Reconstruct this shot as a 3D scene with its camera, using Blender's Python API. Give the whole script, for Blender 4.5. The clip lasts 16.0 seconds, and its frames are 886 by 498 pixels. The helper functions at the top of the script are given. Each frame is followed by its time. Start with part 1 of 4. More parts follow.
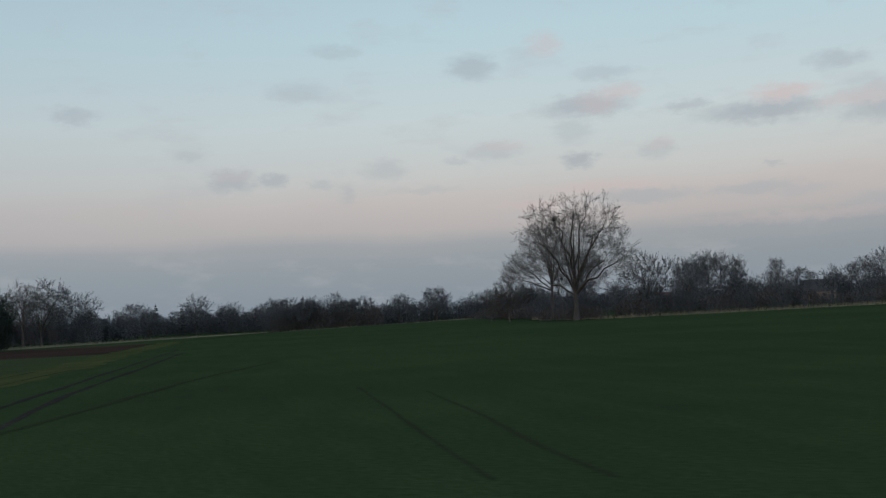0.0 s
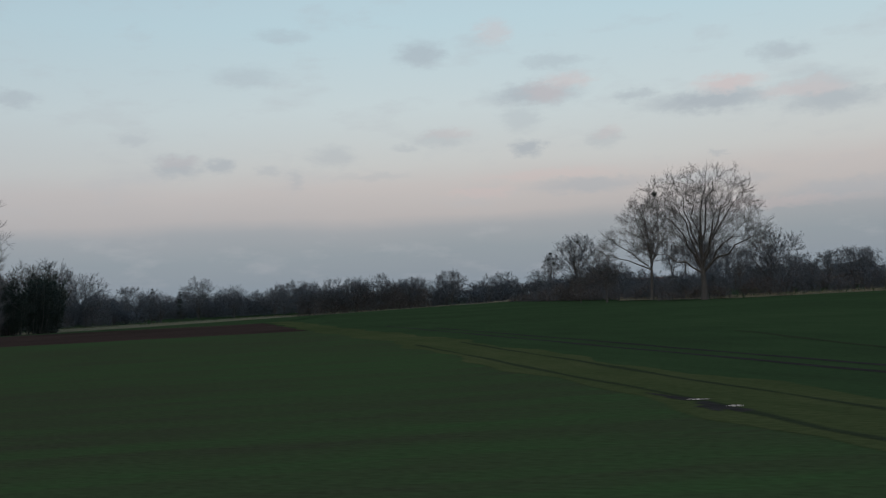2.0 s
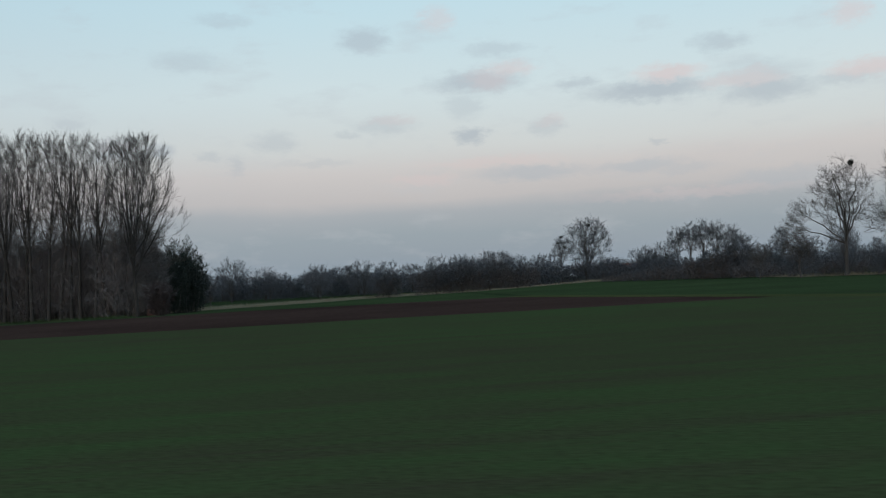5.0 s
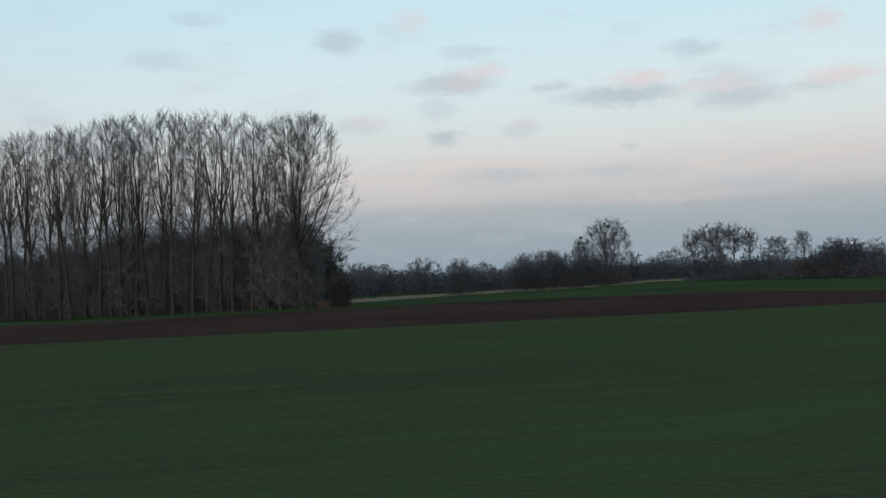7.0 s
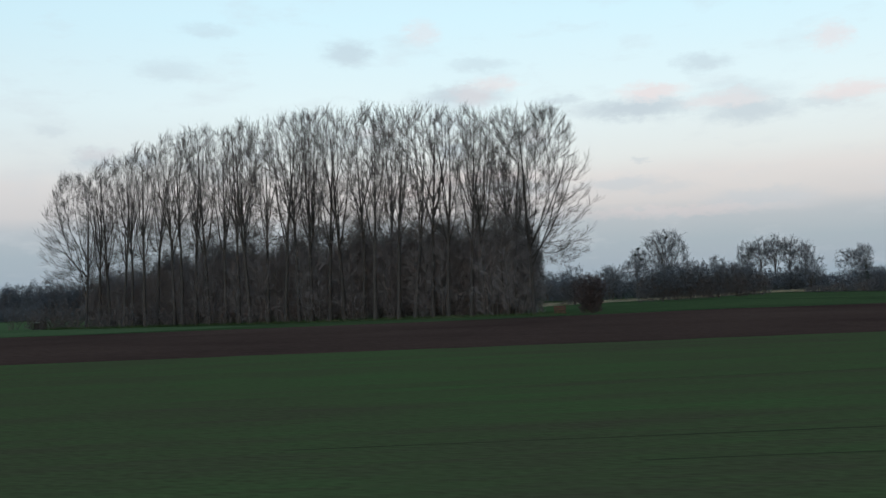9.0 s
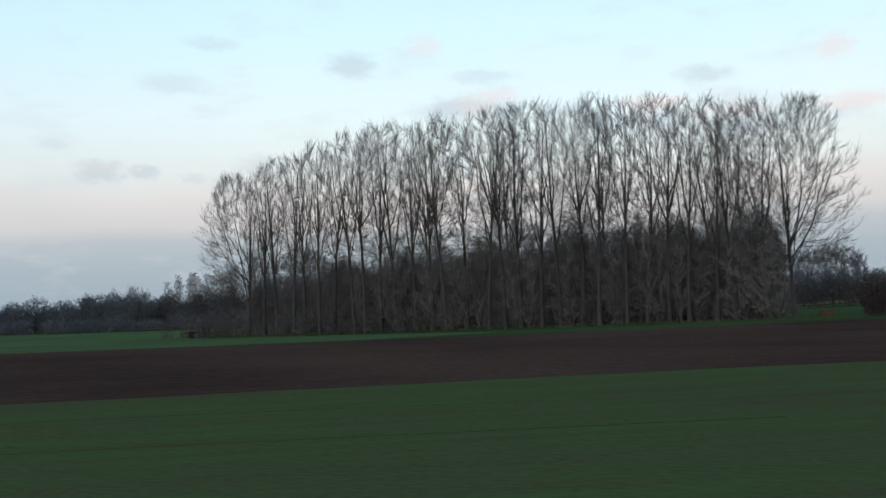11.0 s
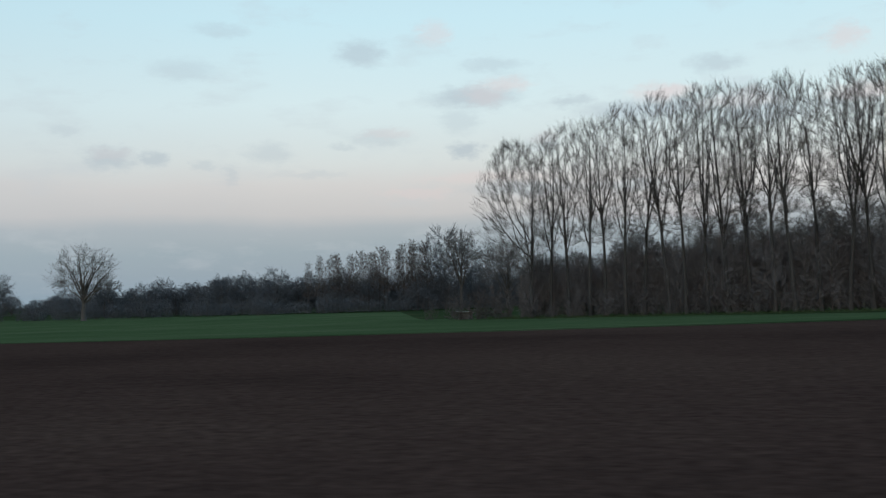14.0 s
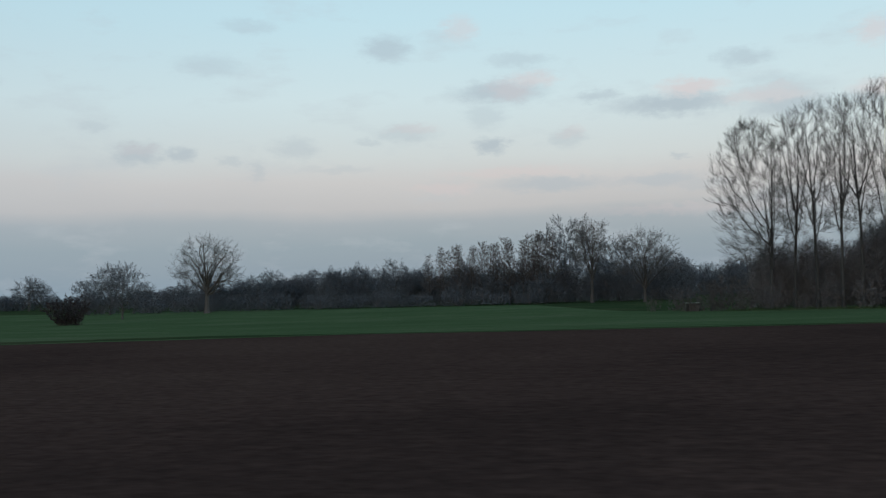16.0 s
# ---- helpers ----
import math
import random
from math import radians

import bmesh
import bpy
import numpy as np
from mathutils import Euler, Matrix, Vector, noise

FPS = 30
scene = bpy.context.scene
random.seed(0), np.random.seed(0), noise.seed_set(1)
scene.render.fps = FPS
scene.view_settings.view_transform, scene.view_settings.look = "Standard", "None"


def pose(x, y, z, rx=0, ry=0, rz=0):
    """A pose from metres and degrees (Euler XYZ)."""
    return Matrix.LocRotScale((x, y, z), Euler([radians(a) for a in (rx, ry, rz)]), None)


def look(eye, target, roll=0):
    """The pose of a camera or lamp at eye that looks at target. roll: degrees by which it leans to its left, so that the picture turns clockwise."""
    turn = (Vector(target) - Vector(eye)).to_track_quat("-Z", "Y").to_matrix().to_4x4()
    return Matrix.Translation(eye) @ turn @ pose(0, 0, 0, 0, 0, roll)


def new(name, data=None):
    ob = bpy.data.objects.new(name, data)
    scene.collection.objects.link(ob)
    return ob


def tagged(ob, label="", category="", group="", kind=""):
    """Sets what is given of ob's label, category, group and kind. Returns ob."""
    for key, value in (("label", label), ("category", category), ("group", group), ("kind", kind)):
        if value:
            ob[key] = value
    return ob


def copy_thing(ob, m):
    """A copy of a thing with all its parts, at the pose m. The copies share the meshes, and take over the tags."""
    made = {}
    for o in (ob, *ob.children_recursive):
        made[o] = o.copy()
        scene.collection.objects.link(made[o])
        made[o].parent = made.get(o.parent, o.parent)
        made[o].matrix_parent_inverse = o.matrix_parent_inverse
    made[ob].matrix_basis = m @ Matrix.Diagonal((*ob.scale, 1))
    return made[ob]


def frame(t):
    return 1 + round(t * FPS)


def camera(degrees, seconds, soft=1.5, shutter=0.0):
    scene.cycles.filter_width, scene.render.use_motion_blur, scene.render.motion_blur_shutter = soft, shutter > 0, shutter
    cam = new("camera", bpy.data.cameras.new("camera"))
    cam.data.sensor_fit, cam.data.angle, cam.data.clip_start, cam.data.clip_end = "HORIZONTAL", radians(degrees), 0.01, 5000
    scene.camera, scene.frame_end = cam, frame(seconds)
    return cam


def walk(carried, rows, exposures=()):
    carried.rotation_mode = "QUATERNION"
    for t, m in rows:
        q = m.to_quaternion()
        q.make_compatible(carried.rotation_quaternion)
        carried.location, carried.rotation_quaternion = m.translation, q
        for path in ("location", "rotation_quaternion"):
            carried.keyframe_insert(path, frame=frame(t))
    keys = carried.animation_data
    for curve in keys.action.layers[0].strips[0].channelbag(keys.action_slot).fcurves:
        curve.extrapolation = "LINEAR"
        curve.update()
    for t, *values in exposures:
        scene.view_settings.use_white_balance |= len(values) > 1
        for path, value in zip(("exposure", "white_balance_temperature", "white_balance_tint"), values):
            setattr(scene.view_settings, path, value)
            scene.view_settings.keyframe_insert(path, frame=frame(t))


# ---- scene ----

SPEED, EYE = 16.0, 2.52
cam = camera(46.0, 16.0, soft=1.2, shutter=0.66)
scene.cycles.rolling_shutter_type, scene.cycles.rolling_shutter_duration = "TOP", 0.48
# seconds, heading, tilt, lean
TURNS = [
    (0, 24.65, 3.53, 3.01), (0.5, 23.68, 3.49, 2.71), (1, 23.15, 2.90, 2.76), (1.5, 22.37, 2.65, 2.90),
    (2, 21.80, 2.68, 2.89), (2.5, 21.17, 2.61, 2.76), (3, 20.30, 1.97, 2.22), (3.5, 19.73, 1.88, 2.23),
    (4, 19.45, 1.87, 2.60), (6.5, 17.43, 1.79, 2.46), (7, 17.13, 1.88, 2.35), (7.5, 16.60, 2.28, 2.52),
    (8, 16.50, 2.59, 2.28), (8.5, 16.92, 2.81, 2.17), (9, 17.57, 2.56, 1.83), (11.5, 17.86, 3.30, 2.09),
    (12, 18.05, 3.26, 2.17), (12.5, 17.96, 3.13, 2.13), (13, 18.03, 2.89, 2.06), (13.5, 18.06, 2.51, 1.98),
    (14, 18.19, 2.58, 1.61), (14.5, 18.36, 2.63, 1.94), (15, 18.77, 2.49, 1.70), (15.5, 19.22, 2.45, 1.40),
    (16, 19.60, 2.36, 1.50),
]
PATH = [(t, pose(-SPEED * t, 0, EYE, 90 + tilt, lean, yaw)) for t, yaw, tilt, lean in TURNS]
walk(cam, PATH, exposures=[(0, -0.08, 6540, 11), (2, -0.06, 6520, 11), (4, 0.06, 6440, 10), (7, 0.25, 6380, 8), (9, 0.45, 6380, 8), (11.5, 0.54, 6370, 8), (12.4, 0.45, 6360, 7), (13.2, 0.33, 6340, 7), (14, 0.28, 6310, 6), (16, 0.16, 6260, 6)])


# ---- sky and light ----
def link(tree, a, b):
    tree.links.new(a, b)


def mathn(tree, op, a, b=None, c=None, clamp=False):
    n = tree.nodes.new("ShaderNodeMath")
    n.operation, n.use_clamp = op, clamp
    for i, v in enumerate((a, b, c)):
        if v is None:
            continue
        if isinstance(v, (int, float)):
            n.inputs[i].default_value = v
        else:
            link(tree, v, n.inputs[i])
    return n.outputs[0]


def mixc(tree, fac, a, b, mode="MIX"):
    n = tree.nodes.new("ShaderNodeMix")
    n.data_type, n.blend_type = "RGBA", mode
    for i, v in ((0, fac), (6, a), (7, b)):
        if isinstance(v, (int, float)):
            n.inputs[i].default_value = v
        elif isinstance(v, tuple):
            n.inputs[i].default_value = (*v, 1)
        else:
            link(tree, v, n.inputs[i])
    return n.outputs[2]


def ramp(tree, fac, stops):
    n = tree.nodes.new("ShaderNodeValToRGB")
    el = n.color_ramp.elements
    while len(el) < len(stops):
        el.new(0.5)
    for e, (p, c) in zip(el, stops):
        e.position, e.color = p, (*c, 1)
    link(tree, fac, n.inputs[0])
    return n.outputs[0]


def noisen(tree, vec, scale, detail=4, rough=0.55):
    n = tree.nodes.new("ShaderNodeTexNoise")
    n.inputs["Scale"].default_value, n.inputs["Detail"].default_value, n.inputs["Roughness"].default_value = scale, detail, rough
    link(tree, vec, n.inputs["Vector"])
    return n


def stretch(tree, vec, s, r=(0, 0, 0)):
    n = tree.nodes.new("ShaderNodeMapping")
    n.inputs["Scale"].default_value, n.inputs["Rotation"].default_value = s, r
    link(tree, vec, n.inputs["Vector"])
    return n.outputs[0]


world = bpy.data.worlds.new("dusk_sky")
scene.world = world
world.use_nodes = True
wt = world.node_tree
wt.nodes.clear()
tc = wt.nodes.new("ShaderNodeTexCoord")
sep = wt.nodes.new("ShaderNodeSeparateXYZ")
link(wt, tc.outputs["Generated"], sep.inputs[0])
elev = mathn(wt, "MULTIPLY", mathn(wt, "ARCSINE", sep.outputs[2]), 57.29578)
azim = mathn(wt, "MULTIPLY", mathn(wt, "ARCTAN2", sep.outputs[0], sep.outputs[1]), 57.29578)
flat = wt.nodes.new("ShaderNodeCombineXYZ")
link(wt, azim, flat.inputs[0])
link(wt, elev, flat.inputs[1])
# slow undulation of the cloud bank's upper edge
bank_wave = noisen(wt, stretch(wt, flat.outputs[0], (0.12, 0.35, 1)), 1.0, 3)
elev_w = mathn(wt, "ADD", elev, mathn(wt, "MULTIPLY", mathn(wt, "SUBTRACT", bank_wave.outputs[0], 0.5), 0.9))
SKY = [(0.0, (0.225, 0.298, 0.355)), (2.6, (0.248, 0.318, 0.378)), (3.9, (0.310, 0.352, 0.405)), (4.7, (0.440, 0.430, 0.455)),
       (6.2, (0.512, 0.489, 0.502)), (7.4, (0.540, 0.560, 0.572)), (10.5, (0.552, 0.640, 0.672)), (15.0, (0.480, 0.640, 0.710)),
       (28.0, (0.330, 0.480, 0.610)), (60.0, (0.200, 0.320, 0.480))]
sky = ramp(wt, mathn(wt, "DIVIDE", elev_w, 60.0, clamp=True), [(e / 60.0, c) for e, c in SKY])
# afterglow on the side where the sun has gone down
glow = mathn(wt, "MULTIPLY", mathn(wt, "MAXIMUM", mathn(wt, "MULTIPLY", sep.outputs[1], -1.0), 0.0), mathn(wt, "POWER", mathn(wt, "SUBTRACT", 1.0, mathn(wt, "ABSOLUTE", sep.outputs[2])), 3.0))
sky = mixc(wt, mathn(wt, "MULTIPLY", glow, 0.8, clamp=True), sky, (0.80, 0.66, 0.54))
west = mathn(wt, "DIVIDE", mathn(wt, "SUBTRACT", -26.0, azim), 24.0, clamp=True)
sky = mixc(wt, mathn(wt, "MULTIPLY", west, 0.17), sky, (0.24, 0.32, 0.41))
nishita = wt.nodes.new("ShaderNodeTexSky")
nishita.sky_type, nishita.sun_disc, nishita.sun_elevation, nishita.sun_rotation = "NISHITA", False, radians(1.5), radians(180)
# drifting cloud tufts: bearing, height above the horizon, half width, half height, weight
GREY = [(-35.8, 7.65, 1.46, 0.71, 0.8), (-33.6, 7.69, 0.83, 0.5, 0.75), (-31.0, 7.3, 0.7, 0.32, 0.4), (-27.5, 7.97, 1.32, 0.64, 0.45), (-22.4, 13.28, 1.46, 0.79, 0.7),
        (-21.4, 8.73, 1.81, 0.54, 0.45), (-23.5, 8.26, 0.77, 0.29, 0.4), (-16.2, 10.81, 2.71, 0.68, 0.85), (-15.1, 12.46, 1.91, 0.43, 0.45), (-16.7, 7.95, 0.94, 0.46, 0.9),
        (-12.6, 8.2, 1.04, 0.57, 0.45), (-10.8, 10.36, 1.39, 0.39, 0.6), (-6.8, 9.73, 3.65, 0.61, 0.95), (-1.3, 9.98, 2.61, 0.93, 0.45), (-32.0, 12.29, 1.91, 0.64, 0.4),
        (-30.0, 14.42, 1.57, 0.43, 0.35)]
GREY_LOW = [(-13.4, 5.77, 3.48, 0.46, 0.7), (-7.8, 5.7, 2.78, 0.43, 0.6), (-17.0, 9.56, 1.22, 0.79, 0.4), (-37.9, 9.13, 0.77, 0.29, 0.3), (-25.2, 6.8, 2.09, 0.25, 0.3),
            (-0.8, 9.24, 2.61, 0.71, 0.8), (-3.1, 11.89, 1.57, 0.54, 0.6), (-0.3, 4.57, 3.3, 0.61, 0.7), (-6.6, 7.0, 0.49, 0.21, 0.5), (2.9, 9.42, 2.09, 0.32, 0.4),
            (-5.4, 5.49, 2.09, 0.36, 0.4), (-43.8, 11.15, 1.11, 0.5, 0.55), (-29.5, 6.86, 0.56, 0.64, 0.4), (-1.0, 9.09, 1.91, 0.5, 0.7), (-32.3, 12.44, 1.74, 0.64, 0.3)]
PINK = [(-14.4, 11.41, 1.46, 0.5, 0.7), (-5.9, 10.57, 1.81, 0.5, 1.0), (-18.3, 14.23, 0.97, 0.79, 0.55), (-15.7, 6.45, 4.17, 0.29, 0.45), (-19.3, 5.64, 2.09, 0.32, 0.5),
        (-21.0, 8.96, 1.57, 0.29, 0.35), (-12.3, 8.49, 0.83, 0.36, 0.35), (4.3, 9.84, 2.09, 0.5, 0.9), (3.4, 12.61, 1.11, 0.71, 0.75), (-1.6, 10.2, 1.57, 0.32, 0.4),
        (-2.1, 9.85, 2.43, 0.43, 0.6), (-5.4, 4.13, 6.26, 0.32, 0.35), (-15.6, 10.93, 1.32, 0.64, 0.5), (-35.7, 7.89, 1.18, 0.36, 0.25)]
tear = noisen(wt, stretch(wt, flat.outputs[0], (0.95, 2.0, 1)), 1.0, 7, 0.68)
shift = wt.nodes.new("ShaderNodeVectorMath")
shift.operation = "MULTIPLY_ADD"
link(wt, tear.outputs["Color"], shift.inputs[0])
shift.inputs[1].default_value = (2.6, 1.1, 0)
off = wt.nodes.new("ShaderNodeVectorMath")
off.operation = "SUBTRACT"
link(wt, flat.outputs[0], off.inputs[0])
off.inputs[1].default_value = (1.3, 0.55, 0)
link(wt, off.outputs[0], shift.inputs[2])


def tufts(rows):
    total = None
    for a, e, w, h, k in rows:
        v = wt.nodes.new("ShaderNodeVectorMath")
        v.operation = "MULTIPLY_ADD"
        link(wt, shift.outputs[0], v.inputs[0])
        v.inputs[1].default_value, v.inputs[2].default_value = (1 / w, 1 / h, 0), (-a / w, -e / h, 0)
        d = wt.nodes.new("ShaderNodeVectorMath")
        d.operation = "LENGTH"
        link(wt, v.outputs[0], d.inputs[0])
        m = wt.nodes.new("ShaderNodeMapRange")
        m.interpolation_type = "SMOOTHSTEP"
        for i, x in enumerate((1.35, 0.25, 0.0, k)):
            m.inputs[1 + i].default_value = x
        link(wt, d.outputs["Value"], m.inputs[0])
        total = m.outputs[0] if total is None else mathn(wt, "MAXIMUM", total, m.outputs[0])
    return total


wisp = noisen(wt, stretch(wt, flat.outputs[0], (0.22, 0.62, 1)), 1.0, 6, 0.6)
wisps = mathn(wt, "MULTIPLY", mathn(wt, "SUBTRACT", wisp.outputs[0], 0.53, clamp=True), 2.2, clamp=True)
sky = mixc(wt, mathn(wt, "MULTIPLY", wisps, 0.75), sky, (0.43, 0.46, 0.51))
sky = mixc(wt, mathn(wt, "MULTIPLY", mathn(wt, "MAXIMUM", tufts(GREY), tufts(GREY_LOW)), 0.78), sky, (0.345, 0.392, 0.455))
sky = mixc(wt, mathn(wt, "MULTIPLY", tufts(PINK), 0.66), sky, (0.595, 0.475, 0.485))
sky = mixc(wt, 0.03, sky, nishita.outputs[0])
back = wt.nodes.new("ShaderNodeBackground")
back.inputs["Strength"].default_value = 1.0
link(wt, sky, back.inputs[0])
wout = wt.nodes.new("ShaderNodeOutputWorld")
link(wt, back.outputs[0], wout.inputs[0])

sun = new("sun", bpy.data.lights.new("sun", "SUN"))
sun.data.energy, sun.data.angle, sun.data.color = 0.35, radians(45), (1.0, 0.90, 0.80)
sun.matrix_world = look((0, 0, 0), (0.1, 1.0, -0.14))


# ---- materials ----
def material(name, rough=0.9, spec=0.2):
    m = bpy.data.materials.new(name)
    m.use_nodes = True
    t = m.node_tree
    b = t.nodes["Principled BSDF"]
    b.inputs["Roughness"].default_value, b.inputs["Specular IOR Level"].default_value = rough, spec
    g = t.nodes.new("ShaderNodeNewGeometry")
    return m, t, b, g.outputs["Position"]


def bumped(t, b, height, strength, dist):
    n = t.nodes.new("ShaderNodeBump")
    n.inputs["Strength"].default_value, n.inputs["Distance"].default_value = strength, dist
    link(t, height, n.inputs["Height"])
    link(t, n.outputs[0], b.inputs["Normal"])


def field_material(name, dark, mid, light, lie, fine=9.0, streak=0.5, bump=0.05, lumps=(0.16, 0.5, 1)):
    """Ground cover in three tones: broad patches, streaks along the direction of working, and grain."""
    m, t, b, p = material(name, 1.0, 0.0)
    broad = noisen(t, p, 0.045, 4)
    along = noisen(t, stretch(t, stretch(t, p, (1, 1, 1), (0, 0, -lie)), (0.02, 0.9, 1)), 1.0, 5, 0.65)
    grain = noisen(t, p, fine, 5, 0.7)
    a = mathn(t, "MULTIPLY", along.outputs[0], streak)
    patch = noisen(t, stretch(t, stretch(t, p, (1, 1, 1), (0, 0, -lie)), lumps), 1.0, 5, 0.65)
    a = mathn(t, "MULTIPLY_ADD", mathn(t, "SUBTRACT", patch.outputs[0], 0.5), 0.55, a)
    f = mathn(t, "ADD", mathn(t, "MULTIPLY", broad.outputs[0], 1.0 - streak), a)
    c = ramp(t, f, [(0.34, dark), (0.5, mid), (0.66, light)])
    c = mixc(t, mathn(t, "MULTIPLY", mathn(t, "SUBTRACT", 0.62, grain.outputs[0], clamp=True), 2.2, clamp=True), c, tuple(x * 0.45 for x in dark))
    link(t, c, b.inputs["Base Color"])
    bumped(t, b, grain.outputs[0], 0.6, bump)
    return m


LIE = math.atan2(0.512, 1.0)
M_MEADOW = field_material("meadow_grass", (0.030, 0.048, 0.022), (0.042, 0.062, 0.026), (0.075, 0.080, 0.040), 0.4)
M_WHEAT = field_material("winter_wheat", (0.070, 0.066, 0.037), (0.067, 0.084, 0.036), (0.062, 0.104, 0.036), LIE, 7.0, 0.5)
M_WHEAT_FAR = field_material("young_wheat_dense", (0.047, 0.064, 0.029), (0.052, 0.078, 0.032), (0.064, 0.088, 0.037), -0.9, 7.0, 0.25)
M_PASTURE = field_material("pasture_grass", (0.062, 0.094, 0.042), (0.076, 0.114, 0.049), (0.112, 0.136, 0.072), 0.3, 6.0, 0.4)
M_TRACKGRASS = field_material("worn_grass", (0.066, 0.076, 0.030), (0.086, 0.093, 0.036), (0.110, 0.108, 0.044), -0.95, 6.0, 0.3)
M_SOIL = field_material("ploughed_soil", (0.050, 0.031, 0.025), (0.071, 0.043, 0.034), (0.085, 0.053, 0.041), LIE, 3.2, 0.10, 0.16, (0.9, 1.3, 1))
M_TRODDEN = field_material("trodden_wheat", (0.044, 0.048, 0.026), (0.050, 0.056, 0.029), (0.056, 0.064, 0.032), -0.95, 8.0, 0.3)
M_MUD = field_material("wet_rut_mud", (0.044, 0.036, 0.031), (0.058, 0.048, 0.041), (0.078, 0.065, 0.056), -0.95, 6.0, 0.3, 0.08, (0.7, 1.1, 1))


def plant_material(name, a, b_, rough=0.9):
    m, t, b, p = material(name, rough, 0.1)
    oi = t.nodes.new("ShaderNodeObjectInfo")
    g = noisen(t, stretch(t, p, (3, 3, 0.7)), 1.3, 4, 0.65)
    f = mathn(t, "ADD", mathn(t, "MULTIPLY", g.outputs[0], 0.75), mathn(t, "MULTIPLY", oi.outputs["Random"], 0.25))
    link(t, ramp(t, f, [(0.3, a), (0.72, b_)]), b.inputs["Base Color"])
    bumped(t, b, g.outputs[0], 0.5, 0.03)
    return m


M_BARK = plant_material("grey_brown_bark", (0.056, 0.051, 0.048), (0.115, 0.106, 0.098))
M_POPBARK = plant_material("poplar_bark", (0.040, 0.037, 0.035), (0.080, 0.075, 0.071))
M_TWIG = plant_material("bare_twigs", (0.092, 0.085, 0.082), (0.160, 0.148, 0.142))
M_BRUSH = plant_material("brown_brushwood", (0.074, 0.062, 0.058), (0.118, 0.099, 0.092))
# grey twigs with the blue of distance haze mixed into the colour
M_HAZEBRUSH = plant_material("haze_tinted_brushwood", (0.084, 0.090, 0.100), (0.124, 0.130, 0.142))
M_HEDGE = plant_material("field_hedge_twigs", (0.092, 0.084, 0.083), (0.150, 0.136, 0.132))
M_UNDER = plant_material("thin_underwood_twigs", (0.140, 0.130, 0.130), (0.190, 0.176, 0.175))
M_DARKBRUSH = plant_material("dark_thorn_twigs", (0.050, 0.041, 0.042), (0.088, 0.072, 0.070))
M_NEEDLE = plant_material("conifer_needles", (0.030, 0.038, 0.033), (0.056, 0.066, 0.054))
M_DRY = plant_material("dry_straw_grass", (0.260, 0.220, 0.150), (0.420, 0.360, 0.260))
M_BRAMBLE = plant_material("dead_bramble", (0.105, 0.083, 0.066), (0.190, 0.150, 0.120))


def plain_material(name, a, b_, scale, rough, metal=0.0, bump=0.3):
    m, t, b, p = material(name, rough, 0.4)
    g = noisen(t, p, scale, 5, 0.65)
    link(t, ramp(t, g.outputs[0], [(0.35, a), (0.65, b_)]), b.inputs["Base Color"])
    b.inputs["Metallic"].default_value = metal
    bumped(t, b, g.outputs[0], bump, 0.01)
    return m


M_TAR = plain_material("tarred_pole_wood", (0.016, 0.013, 0.012), (0.034, 0.028, 0.024), 6, 0.8)
M_GALV = plain_material("galvanised_steel", (0.30, 0.32, 0.32), (0.42, 0.43, 0.42), 9, 0.5, 0.4)
M_WHITE = plain_material("white_enamel", (0.40, 0.43, 0.45), (0.50, 0.53, 0.55), 5, 0.5)
M_BLUE = plain_material("blue_enamel", (0.035, 0.080, 0.180), (0.05, 0.11, 0.24), 5, 0.45)
M_GREYBOX = plain_material("grey_cast_box", (0.10, 0.105, 0.10), (0.17, 0.17, 0.165), 7, 0.6)
M_ROOF = plain_material("red_clay_tiles", (0.16, 0.060, 0.040), (0.25, 0.10, 0.065), 2, 0.85)
M_DARKROOF = plain_material("dark_slate_roof", (0.05, 0.048, 0.050), (0.09, 0.085, 0.085), 2, 0.8)
M_WALL = plain_material("brick_render", (0.20, 0.15, 0.12), (0.34, 0.28, 0.23), 1.5, 0.9)
M_PANE = plain_material("window_glass_dark", (0.02, 0.025, 0.03), (0.05, 0.06, 0.07), 1, 0.15)
M_WOOD = plain_material("weathered_board", (0.055, 0.026, 0.019), (0.100, 0.048, 0.034), 4, 0.85)
m_, t_, b_, p_ = material("standing_water", 0.04, 0.5)
b_.inputs["Base Color"].default_value = (0.03, 0.03, 0.028, 1)
bumped(t_, b_, noisen(t_, p_, 9.0, 2).outputs[0], 0.05, 0.01)
M_WATER = m_


# ---- mesh helpers ----
def mesh_object(name, verts, faces, mat, parent=None, label="", smooth=False):
    me = bpy.data.meshes.new(name)
    me.from_pydata([tuple(v) for v in verts], [], faces)
    me.materials.append(mat)
    if smooth:
        me.shade_smooth()
    me.update()
    ob = new(name, me)
    ob.parent = parent
    if label:
        tagged(ob, label)
    return ob


def part(name, bm, mat, parent, label=""):
    me = bpy.data.meshes.new(name)
    bmesh.ops.recalc_face_normals(bm, faces=bm.faces)
    bm.to_mesh(me)
    bm.free()
    me.materials.append(mat)
    ob = new(name, me)
    ob.parent = parent
    if label:
        tagged(ob, label)
    return ob


def box(bm, centre, size, bevel=0.0, turn=0.0):
    r = bmesh.ops.create_cube(bm, size=1.0, matrix=pose(*centre, 0, 0, turn) @ Matrix.Diagonal((*size, 1)))
    if bevel:
        edges = list({e for v in r["verts"] for e in v.link_edges})
        bmesh.ops.bevel(bm, geom=edges, offset=bevel, segments=2, affect="EDGES")


